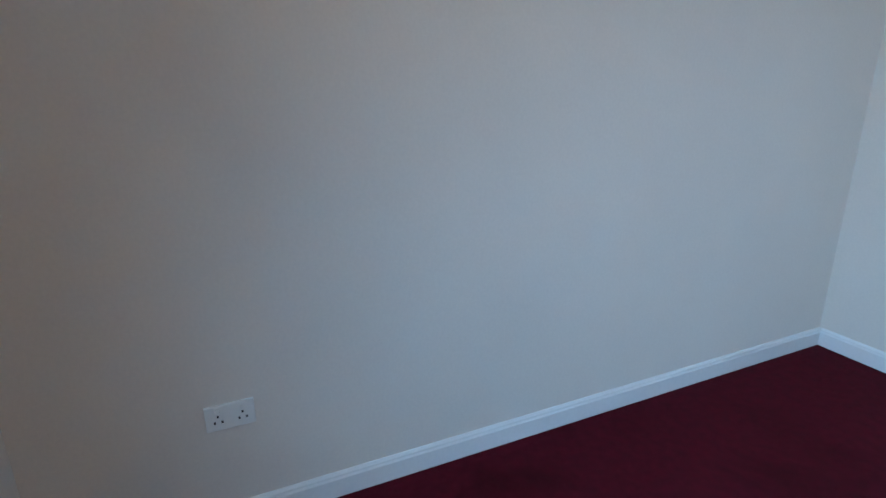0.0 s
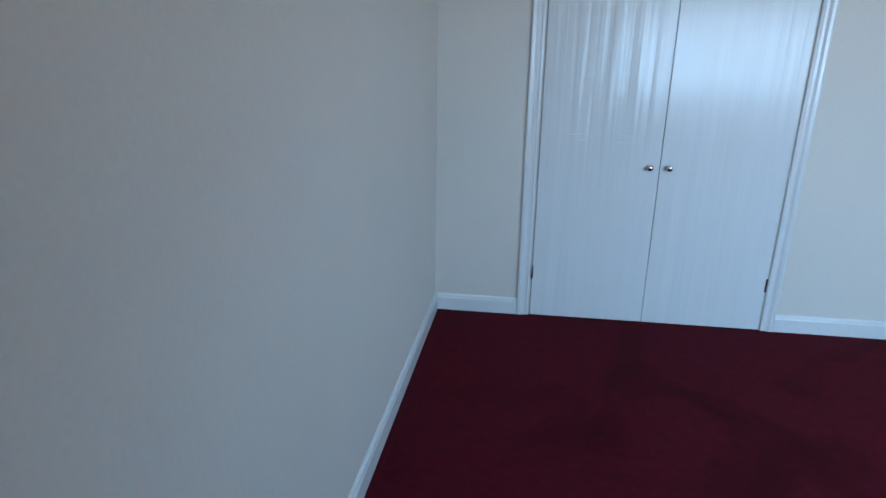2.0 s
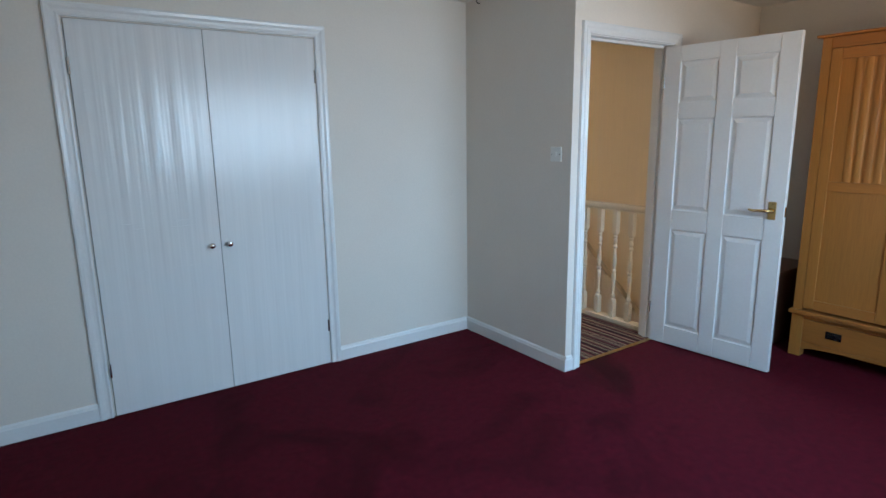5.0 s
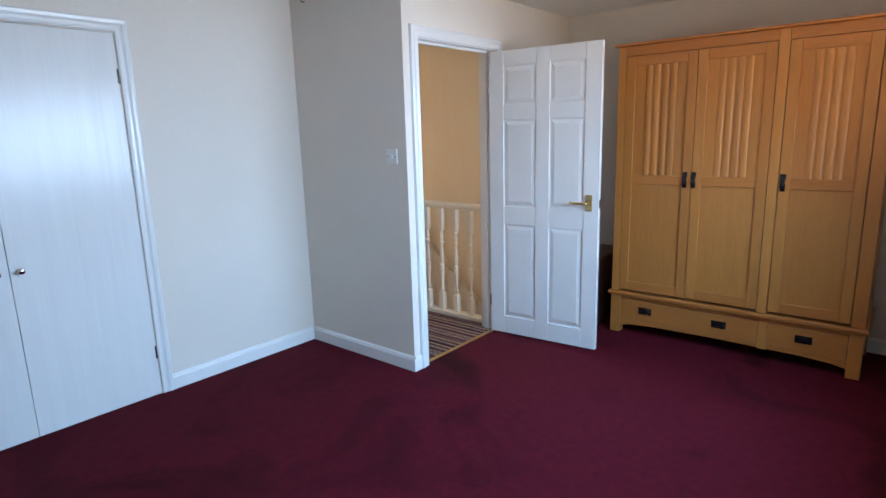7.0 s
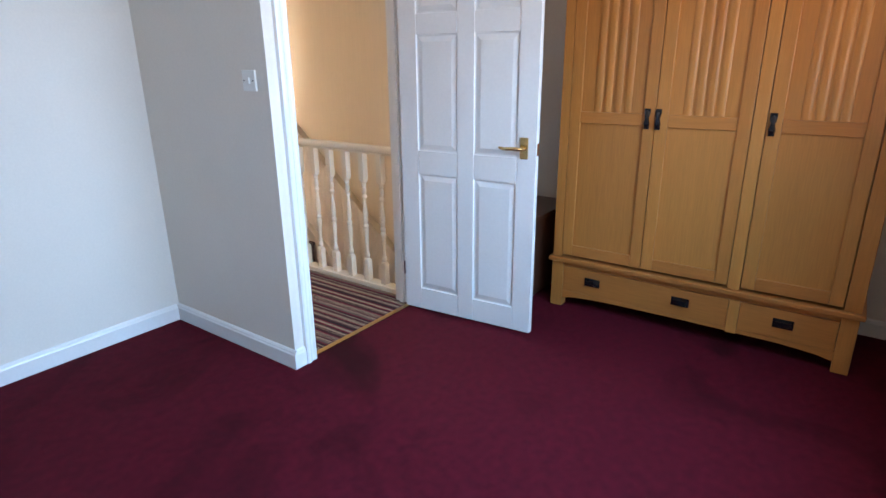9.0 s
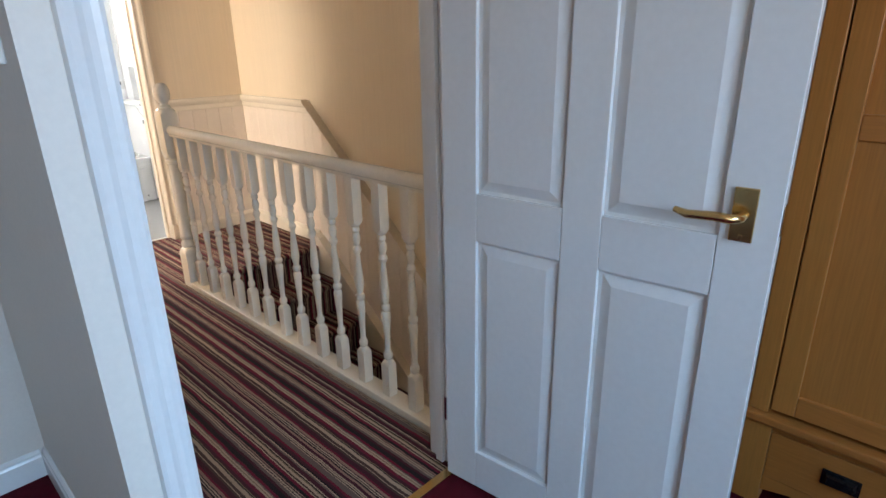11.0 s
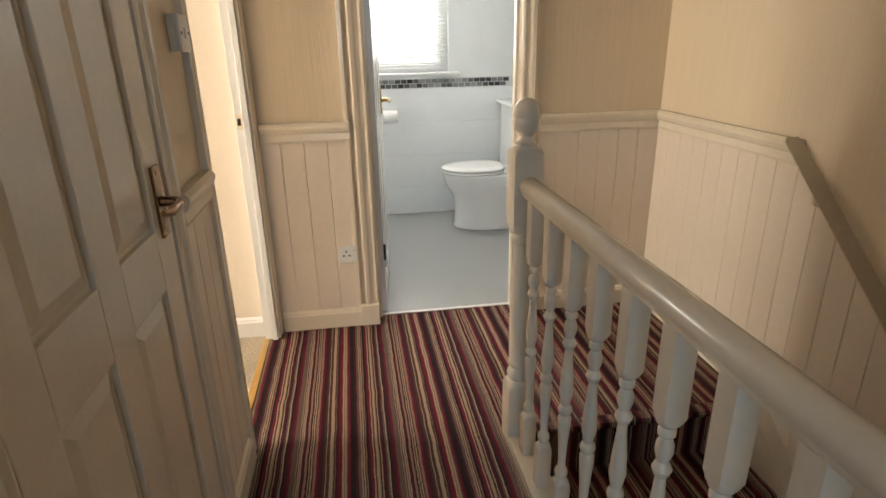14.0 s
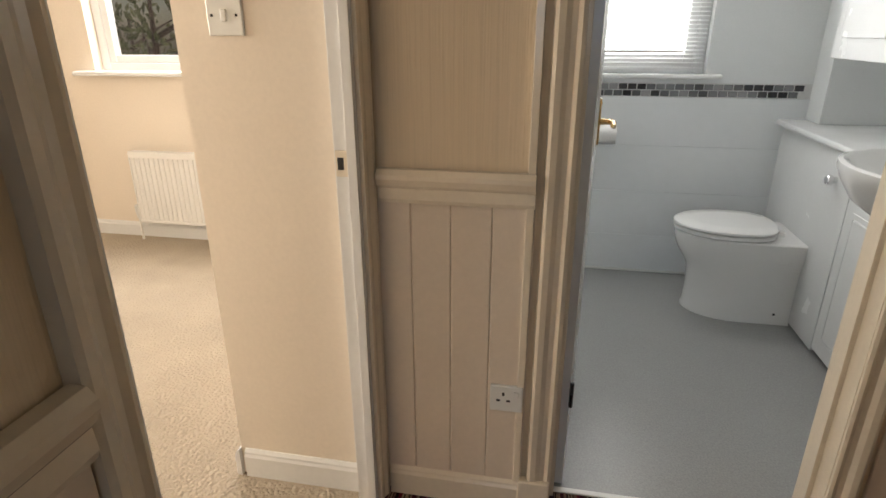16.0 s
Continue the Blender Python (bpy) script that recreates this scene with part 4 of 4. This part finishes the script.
def radiator(m, w, h, label):
    """A pressed-steel radiator; local x along it, y out of the wall, z up from its lower edge."""
    r = thing("radiator", m, label, "radiator")
    bm = bmesh.new()
    pitch = 0.033
    xs, n = [], int(w / pitch)
    for k in range(n):
        a = k * w / n
        xs += [(a, 0.0), (a + 0.009, 0.0), (a + 0.014, -0.007), (a + w / n - 0.005, -0.007)]
    xs += [(w, 0.0)]
    lo = [bm.verts.new((x, 0.1 + y, 0.02)) for x, y in xs]
    hi = [bm.verts.new((x, 0.1 + y, h - 0.03)) for x, y in xs]
    for k in range(len(xs) - 1):
        bm.faces.new((lo[k], lo[k + 1], hi[k + 1], hi[k]))
    part("ribbed_panel", bm, radiator_white, r)
    part("lower_seam", boxes((0, w, 0.085, 0.101, 0.0, 0.0199), bevel=0.003), radiator_white, r)
    part("upper_seam", boxes((0, w, 0.085, 0.101, h - 0.0299, h), bevel=0.003), radiator_white, r)
    part("back_panel", boxes((0.0, w, 0.085, 0.09, 0.02, h - 0.03)), radiator_white, r)
    part("top_grille", boxes((0.0, w, 0.045, 0.1, h + 0.0005, h + 0.008), bevel=0.002), radiator_white, r)
    for x in (0.0, w - 0.004):
        part("side_cover", boxes((x - 0.002, x + 0.006, 0.04, 0.1, 0.03, h - 0.001), bevel=0.002), radiator_white, r)
    for x in (0.12, w - 0.12):
        part("bracket", boxes((x - 0.015, x + 0.015, 0.0, 0.09, h * 0.6, h * 0.6 + 0.1)), radiator_white, r)
    for x, sx in ((0, -1), (w, 1)):
        part("pipe", tube([(x + sx * 0.03, 0.07, 0.045), (x + sx * 0.03, 0.07, -m.translation.z)], 0.0075, 8), radiator_white, r, smooth=True)
        v = part("valve", lathe(((0.02, 0.012), (0.045, 0.013), (0.06, 0.017), (0.105, 0.017), (0.11, 0.01)), 12, (x + sx * 0.03, 0.07, 0)), plastic_white, r, "white radiator valve", smooth=True)
        a, b = sorted((x, x + sx * 0.03))
        part("connector", boxes((a, b, 0.062, 0.078, 0.037, 0.053), bevel=0.002), chrome, r)
    return r


radiator(pose(2.92, -1.345, 0.145), 0.79, 0.48, "white panel radiator under the bedroom window")
radiator(pose(1.55, 6.2, 0.125, 0, 0, 180), 1.08, 0.455, "white panel radiator under the second bedroom window")

# ---- wardrobe ----
wd = thing("wardrobe", Matrix.Translation((3.93, 0.49, 0)), "honey oak three-door wardrobe with slatted panels and two drawers", "wardrobe")
# local: x into the wall, y runs to negative along the front
WB = 0.525


def wp(name, spans, material=oak, parent=None, label="", bevel=0.003):
    return part(name, boxes(*spans, bevel=bevel), material, parent or wd, label)


for y in (0.0, -1.43):
    wp("leg", [(-0.006, 0.06, y - 0.07, y, 0.0, 0.28)])
    wp("leg", [(WB - 0.06, WB, y - 0.07, y, 0.0, 0.28)])
wp("base_side", [(0.06, WB - 0.06, -0.03, -0.008, 0.06, 0.28)])
wp("base_side", [(0.06, WB - 0.06, -1.492, -1.47, 0.06, 0.28)])
wp("base_back", [(WB - 0.03, WB - 0.012, -1.43, -0.07, 0.06, 0.28)])
wp("base_rail", [(0.004, 0.03, -1.43, -0.07, 0.255, 0.28)], oak_cross)
wp("drawer_divider", [(0.0, 0.04, -1.015, -0.965, 0.075, 0.255)])
# shaped apron
_ap = [(-0.07, 0.1), (-1.43, 0.1), (-1.43, 0.05), (-1.36, 0.066), (-1.2, 0.078), (-0.75, 0.083), (-0.3, 0.078), (-0.14, 0.066), (-0.07, 0.05)]
part("apron", loft([[(x, y, z) for y, z in _ap] for x in (0.004, 0.026)]), oak_cross, wd)
for y0, y1, pulls in ((-0.964, -0.072, (-0.25, -0.734)), (-1.428, -1.016, (-1.21,))):
    dr = wp("drawer", [(0.0, 0.022, y0, y1, 0.102, 0.253)], oak_cross)
    for p in pulls:
        h = wp("drawer_pull", [(-0.004, 0.0, p - 0.045, p + 0.045, 0.16, 0.208)], iron, dr, "black iron cup pull", 0.0015)
        part("cup", loft([[(-0.0035, y, z) for y, z in ((p - 0.036, 0.166), (p + 0.036, 0.166), (p + 0.036, 0.2), (p - 0.036, 0.2))],
                          [(-0.02, y, z) for y, z in ((p - 0.03, 0.176), (p + 0.03, 0.176), (p + 0.03, 0.197), (p - 0.03, 0.197))]]), iron, wd)
wp("ledge", [(-0.022, WB, -1.518, 0.018, 0.281, 0.309)], oak_cross, bevel=0.006)
for y0, y1 in ((-0.026, 0.0), (-1.5, -1.474)):
    wp("side_panel", [(0.006, WB, y0, y1, 0.31, 1.988)])
wp("front_post", [(0.0, 0.006, -0.052, 0.0, 0.31, 1.988), (0.006, 0.03, -0.052, -0.027, 0.31, 1.988)])
wp("front_post", [(0.0, 0.006, -1.5, -1.432, 0.31, 1.988), (0.006, 0.03, -1.473, -1.432, 0.31, 1.988)])
wp("front_post", [(0.0, 0.03, -1.0, -0.945, 0.31, 1.988)])
wp("top_rail", [(0.0015, 0.03, -1.431, -1.001, 1.925, 1.988), (0.0015, 0.03, -0.944, -0.053, 1.925, 1.988)], oak_cross)
wp("back", [(WB - 0.012, WB - 0.002, -1.473, -0.027, 0.31, 1.95)])
wp("cornice", [(-0.026, WB, -1.526, 0.026, 1.989, 2.005)], oak_cross, bevel=0.005)


def wardrobe_door(y_hi, y_lo, pull):
    d = wp("door", [(0.012, 0.02, y_lo + 0.01, y_hi - 0.01, 0.335, 1.915)], oak, None, "oak panel door")
    z0, z1, zm0, zm1, s = 0.325, 1.922, 1.082, 1.142, 0.058
    for a, b in ((y_lo, y_lo + s), (y_hi - s, y_hi)):
        wp("stile", [(0.0, 0.024, a, b, z0, z1)], oak, d)
    for a, b in ((z0, z0 + 0.062), (zm0, zm1), (z1 - 0.062, z1)):
        wp("rail", [(0.0005, 0.0235, y_lo + s + 0.0005, y_hi - s - 0.0005, a, b)], oak_cross, d)
    w = y_hi - y_lo - 2 * s
    for k in range(4):
        c = y_hi - s - w * (0.27 + 0.157 * k)
        part("slat", loft([[(0.0125 - d0, c + u, z) for u, d0 in ((-0.019, 0.0), (-0.0185, 0.003), (-0.014, 0.0058), (-0.005, 0.007), (0.006, 0.007), (0.014, 0.0058), (0.0185, 0.003), (0.019, 0.0))]
                           for z in (zm1 + 0.001, z1 - 0.063)]), oak, d, smooth=True)
    h = wp("pull_plate", [(-0.004, 0.0, pull - 0.015, pull + 0.015, 1.143, 1.17), (-0.004, 0.0, pull - 0.013, pull + 0.013, 1.068, 1.088),
                          (-0.0035, 0.0, pull - 0.009, pull + 0.009, 1.087, 1.144)], iron, d, "black iron drop handle", 0.001)
    part("drop", loft([[(x, pull + a, z) for x, a in ((-0.005, -hw), (-0.005 - t, -hw * 0.7), (-0.007 - t, 0), (-0.005 - t, hw * 0.7), (-0.005, hw))]
                       for z, hw, t in ((1.074, 0.007, 0.004), (1.084, 0.013, 0.009), (1.096, 0.016, 0.011), (1.11, 0.012, 0.011), (1.125, 0.009, 0.01), (1.136, 0.014, 0.011), (1.148, 0.012, 0.009), (1.158, 0.008, 0.004))]),
         iron, d, smooth=True)


wardrobe_door(-0.056, -0.5065, -0.469)
wardrobe_door(-0.511, -0.941, -0.523)
wardrobe_door(-1.0045, -1.4275, -1.026)

# dark wooden cabinet tucked between the door and the wardrobe
cab = thing("bedside_cabinet", Matrix.Translation((4.1, 0.85, 0)), "low dark brown wooden chest behind the open door", "chest")
part("carcass", boxes((-0.36, 0.34, -0.24, 0.27, 0.03, 0.50), bevel=0.004), dark_wood, cab)
part("top", boxes((-0.38, 0.35, -0.255, 0.275, 0.501, 0.525), bevel=0.005), dark_wood, cab)
part("plinth", boxes((-0.34, 0.32, -0.22, 0.26, 0.0, 0.0299)), dark_wood, cab)

# ---- bathroom ----


def d_ring(front, back, half, z, cy, n=14):
    """A D-shaped outline, rounded towards -x and square at the back."""
    pts = []
    cx = front + min(half * 1.35, (back - front) * 0.75)
    for k in range(n + 1):
        a = math.pi / 2 + math.pi * k / n
        pts.append((cx + (cx - front) * math.cos(a), cy + half * math.sin(a), z))
    pts += [(back, cy - half, z), (back, cy - half * 0.3, z), (back, cy + half * 0.3, z), (back, cy + half, z)]
    return pts


def egg_ring(front, back, half, z, cy, n=32):
    """An egg-shaped outline, blunter towards the back."""
    pts = []
    cx = front + (back - front) * 0.56
    for k in range(n):
        a = 2 * math.pi * k / n
        c, s = math.cos(a), math.sin(a)
        e = 0.62 if c > 0 else 1.0
        pts.append((cx + ((back - cx) if c > 0 else (cx - front)) * math.copysign(abs(c) ** e, c), cy + half * math.copysign(abs(s) ** (0.85 if c > 0 else 1.0), s), z))
    return pts


CY = 5.775
wc = thing("toilet", Matrix.Translation((4.0, CY, 0)), "white ceramic toilet with closed lid against the boxed-in cistern", "toilet")
part("pan", loft([d_ring(front, 4.188, half, z, CY) for z, front, half in ((0.0, 3.742, 0.168), (0.014, 3.742, 0.168), (0.026, 3.75, 0.162), (0.12, 3.752, 0.16), (0.2, 3.748, 0.16),
                                                                               (0.24, 3.735, 0.163), (0.275, 3.712, 0.169), (0.31, 3.69, 0.176), (0.345, 3.676, 0.182),
                                                                               (0.375, 3.668, 0.184), (0.392, 3.668, 0.184), (0.398, 3.676, 0.178))]), ceramic, wc, smooth=True, world_space=True)
part("seat", loft([egg_ring(3.668, 4.10, 0.178, 0.4, CY), egg_ring(3.66, 4.105, 0.186, 0.406, CY), egg_ring(3.66, 4.105, 0.186, 0.414, CY), egg_ring(3.668, 4.10, 0.18, 0.419, CY)]),
     seat_plastic, wc, smooth=True, world_space=True)
part("lid", loft([egg_ring(3.668, 4.10, 0.18, 0.423, CY), egg_ring(3.658, 4.106, 0.188, 0.429, CY), egg_ring(3.66, 4.106, 0.187, 0.438, CY), egg_ring(3.675, 4.10, 0.172, 0.446, CY),
                  egg_ring(3.74, 4.06, 0.11, 0.449, CY)]), seat_plastic, wc, smooth=True, world_space=True)
for dy in (-0.075, 0.075):
    part("seat_hinge", boxes((4.095, 4.125, CY + dy - 0.014, CY + dy + 0.014, 0.399, 0.43), bevel=0.004), chrome, wc, world_space=True)
part("bolt_recess", boxes((0.075, 0.135, -0.18, -0.16, 0.3, 0.35), bevel=0.008), ceramic, wc)
for dy in (-0.13,):
    part("fixing_cap", lathe(((0, 0.007), (0.003, 0.005)), 10), slot_dark, wc).matrix_basis = Matrix.Translation((0.12, -0.16, 0.05)) @ Matrix.Rotation(math.pi / 2, 4, "X")

cis = thing("cistern_unit", Matrix.Translation((4.4, 5.76, 0)), "white boxed-in cistern unit behind the toilet", "cabinet")
part("body", boxes((4.208, 4.62, 5.374, 6.16, 0.03, 0.838)), unit_white, cis, world_space=True)
part("front_panel", boxes((4.19, 4.207, 5.372, 6.158, 0.012, 0.838), bevel=0.002), unit_white, cis, world_space=True)
fl = part("flush_knob", lathe(((0, 0.014), (0.012, 0.014), (0.018, 0.02), (0.034, 0.02), (0.038, 0.016)), 14), chrome, cis, "chrome flush knob", smooth=True)
fl.matrix_basis = Matrix.Translation((-0.21, -0.26, 0.718)) @ Matrix.Rotation(-math.pi / 2, 4, "Y")

van = thing("vanity_unit", Matrix.Translation((4.4, 4.9, 0)), "white vanity unit with panelled doors under the basin", "cabinet")
part("body", boxes((4.212, 4.62, 4.45, 5.368, 0.05, 0.838)), unit_white, van, world_space=True)
part("plinth", boxes((4.25, 4.62, 4.45, 5.368, 0.0, 0.0499)), unit_white, van, world_space=True)
for y0, y1 in ((4.91, 5.366), (4.452, 4.906)):
    d = part("door", boxes((4.19, 4.211, y0, y1, 0.03, 0.70), bevel=0.003), unit_white, van, world_space=True)
    part("door_panel", boxes((4.180, 4.1864, y0 + 0.08, y1 - 0.08, 0.11, 0.62), bevel=0.006), unit_white, d, world_space=True)
    part("door_groove", boxes((4.1865, 4.19, y0 + 0.06, y1 - 0.06, 0.09, 0.64), bevel=0.0012), unit_white, d, world_space=True)
part("fascia", boxes((4.19, 4.2119, 4.452, 5.366, 0.704, 0.838), bevel=0.002), unit_white, van, world_space=True)
top = thing("bathroom_worktop", Matrix.Translation((4.4, 5.4, 0.84)), "white laminate worktop over the bathroom units", "worktop")
part("slab", boxes((4.155, 4.62, 5.2, 6.165, 0.84, 0.866), bevel=0.008), unit_white, top, world_space=True)
part("slab_end", boxes((4.25, 4.62, 4.45, 5.199, 0.84, 0.866), bevel=0.004), unit_white, top, world_space=True)
bas = thing("basin", Matrix.Translation((4.24, 4.87, 0.87)), "white semi-recessed ceramic basin", "basin")


def e_ring(rx, ry, z, n=32):
    return [(rx * math.cos(2 * math.pi * k / n), ry * math.sin(2 * math.pi * k / n), z) for k in range(n)]


part("bowl", loft([e_ring(0.12, 0.13, -0.15), e_ring(0.2, 0.21, -0.13), e_ring(0.265, 0.29, -0.08), e_ring(0.3, 0.335, -0.02), e_ring(0.312, 0.35, 0.018),
                   e_ring(0.31, 0.348, 0.03), e_ring(0.296, 0.334, 0.034), e_ring(0.282, 0.32, 0.028), e_ring(0.26, 0.295, -0.01), e_ring(0.19, 0.21, -0.085),
                   e_ring(0.06, 0.06, -0.11)]), ceramic, bas, smooth=True)
part("waste", lathe(((-0.1095, 0.028), (-0.105, 0.026)), 16), chrome, bas, smooth=True)
part("tap", tube([(0.24, 0, 0.03), (0.24, 0, 0.13), (0.2, 0, 0.16), (0.12, 0, 0.14)], [0.02, 0.016, 0.014, 0.012]), chrome, bas, smooth=True)

bx = thing("pipe_boxing", Matrix.Translation((4.49, 5.9, 0.87)), "white square boxing standing on the worktop", "boxing")
part("body", boxes((4.285, 4.62, 6.0, 6.165, 0.867, H - 0.001), bevel=0.002), white_plain, bx, world_space=True)
uc = thing("wall_cabinet", Matrix.Translation((4.32, 5.72, 1.5)), "white bathroom wall cabinet with a panelled door", "cabinet")
part("body", boxes((4.24, 4.619, 5.38, 5.88, 1.165, 1.9), bevel=0.002), unit_white, uc, world_space=True)
d = part("door", boxes((4.22, 4.239, 5.382, 5.878, 1.167, 1.898), bevel=0.003), unit_white, uc, world_space=True)
part("door_groove", boxes((4.2185, 4.22, 5.442, 5.818, 1.235, 1.83), bevel=0.0005), unit_white, d, world_space=True)
part("door_panel", boxes((4.211, 4.2184, 5.456, 5.804, 1.249, 1.816), bevel=0.006), unit_white, d, world_space=True)

lr = thing("toilet_roll_holder", Matrix.Translation((3.33, 6.16, 0.80)), "white paper roll on a chrome holder", "roll holder")
part("mount", boxes((-0.075, -0.06, -0.03, 0.0, -0.02, 0.02), bevel=0.003), chrome, lr)
part("bar", tube([(-0.068, -0.028, 0), (-0.068, -0.065, 0), (-0.05, -0.07, 0), (0.06, -0.07, 0)], 0.005, 8), chrome, lr, smooth=True)
_r = lathe(((-0.052, 0.048), (0.052, 0.048)), 24)
_r.transform(Matrix.Translation((0, -0.07, -0.02)) @ Matrix.Rotation(math.pi / 2, 4, "Y"))
part("roll", _r, paper_white, lr, "white paper roll", smooth=True)

# ---- outside the windows ----


def tree(x, y, base, height, spread, label, seed):
    rnd = random.Random(seed)
    t = thing("garden_tree", Matrix.Translation((x, y, base)), label, "tree")
    part("trunk", tube([(0, 0, 0), (0.06, 0.02, height * 0.3), (-0.04, 0.05, height * 0.55), (0.05, 0.0, height * 0.8)], [0.13, 0.1, 0.07, 0.03], 9), bark, t, smooth=True)
    for k in range(7):
        a, z = rnd.uniform(0, 6.28), height * rnd.uniform(0.3, 0.7)
        part("limb", tube([(0, 0, z), (math.cos(a) * spread * 0.4, math.sin(a) * spread * 0.4, z + 0.4), (math.cos(a) * spread * 0.8, math.sin(a) * spread * 0.8, z + 0.7)],
                          [0.05, 0.03, 0.012], 6), bark, t, smooth=True)
    verts, faces = [], []
    for k in range(520):
        a, b = rnd.uniform(0, 6.28), rnd.gauss(0, 0.45)
        r = spread * rnd.uniform(0.25, 1.0) * (1 + 0.25 * math.sin(3 * a + seed))
        c = Vector((r * math.cos(a) * math.cos(b), r * math.sin(a) * math.cos(b), height * 0.68 + math.sin(b) * height * 0.36))
        q = Euler((rnd.uniform(0, 6.28), rnd.uniform(0, 6.28), rnd.uniform(0, 6.28))).to_matrix()
        s = rnd.uniform(0.06, 0.12)
        i = len(verts)
        for p in ((-s, 0, 0), (0, -s * 0.45, s * 0.1), (s, 0, 0), (0, s * 0.45, s * 0.1)):
            verts.append(c + q @ Vector(p))
        faces.append((i, i + 1, i + 2, i + 3))
    me = bpy.data.meshes.new("crown")
    me.from_pydata(verts, [], faces)
    me.materials.append(leaf_green)
    ob = new("crown", me)
    ob.parent = t
    tagged(ob, kind="stuff")
    return t


tree(-3.7, 12.2, -2.9, 6.4, 1.9, "leafy green garden tree outside the window", 3)
tree(-6.2, 14.8, -2.9, 5.6, 1.9, "leafy green garden tree outside the window", 8)

# ---- bathroom wall tiles and mosaic ----
for n, (z0, z1) in enumerate(((0.0, 0.2145), (0.2155, 0.4645), (0.4655, 0.7135), (0.7145, 0.963))):
    me = mesh_from("tile", boxes((0, 1.558, -0.008, 0, 0, z1 - z0), bevel=0.0008, segments=1), tile_white)
    pieces("tile", wall_bath, me, [(2.80, 6.168, z0)])
struct("sealant_bead", boxes((2.80, 4.19, 6.148, 6.1597, 0.0, 0.011), bevel=0.003), plastic_white, "white sealant bead between tiles and vinyl")
struct("grout_band", boxes((2.80, 4.36, 6.164, 6.1675, 0.9635, 1.0335)), grout)
_mosaic = mesh_from("mosaic_tile", boxes((0, 0.041, -0.006, 0, 0, 0.0275), bevel=0.0015, segments=1), mosaic_tint)
for row in range(2):
    pieces("mosaic_tile", wall_bath, _mosaic, [(2.805 + 0.023 * row + n * 0.046, 6.164, 0.968 + row * 0.0325) for n in range(31)])
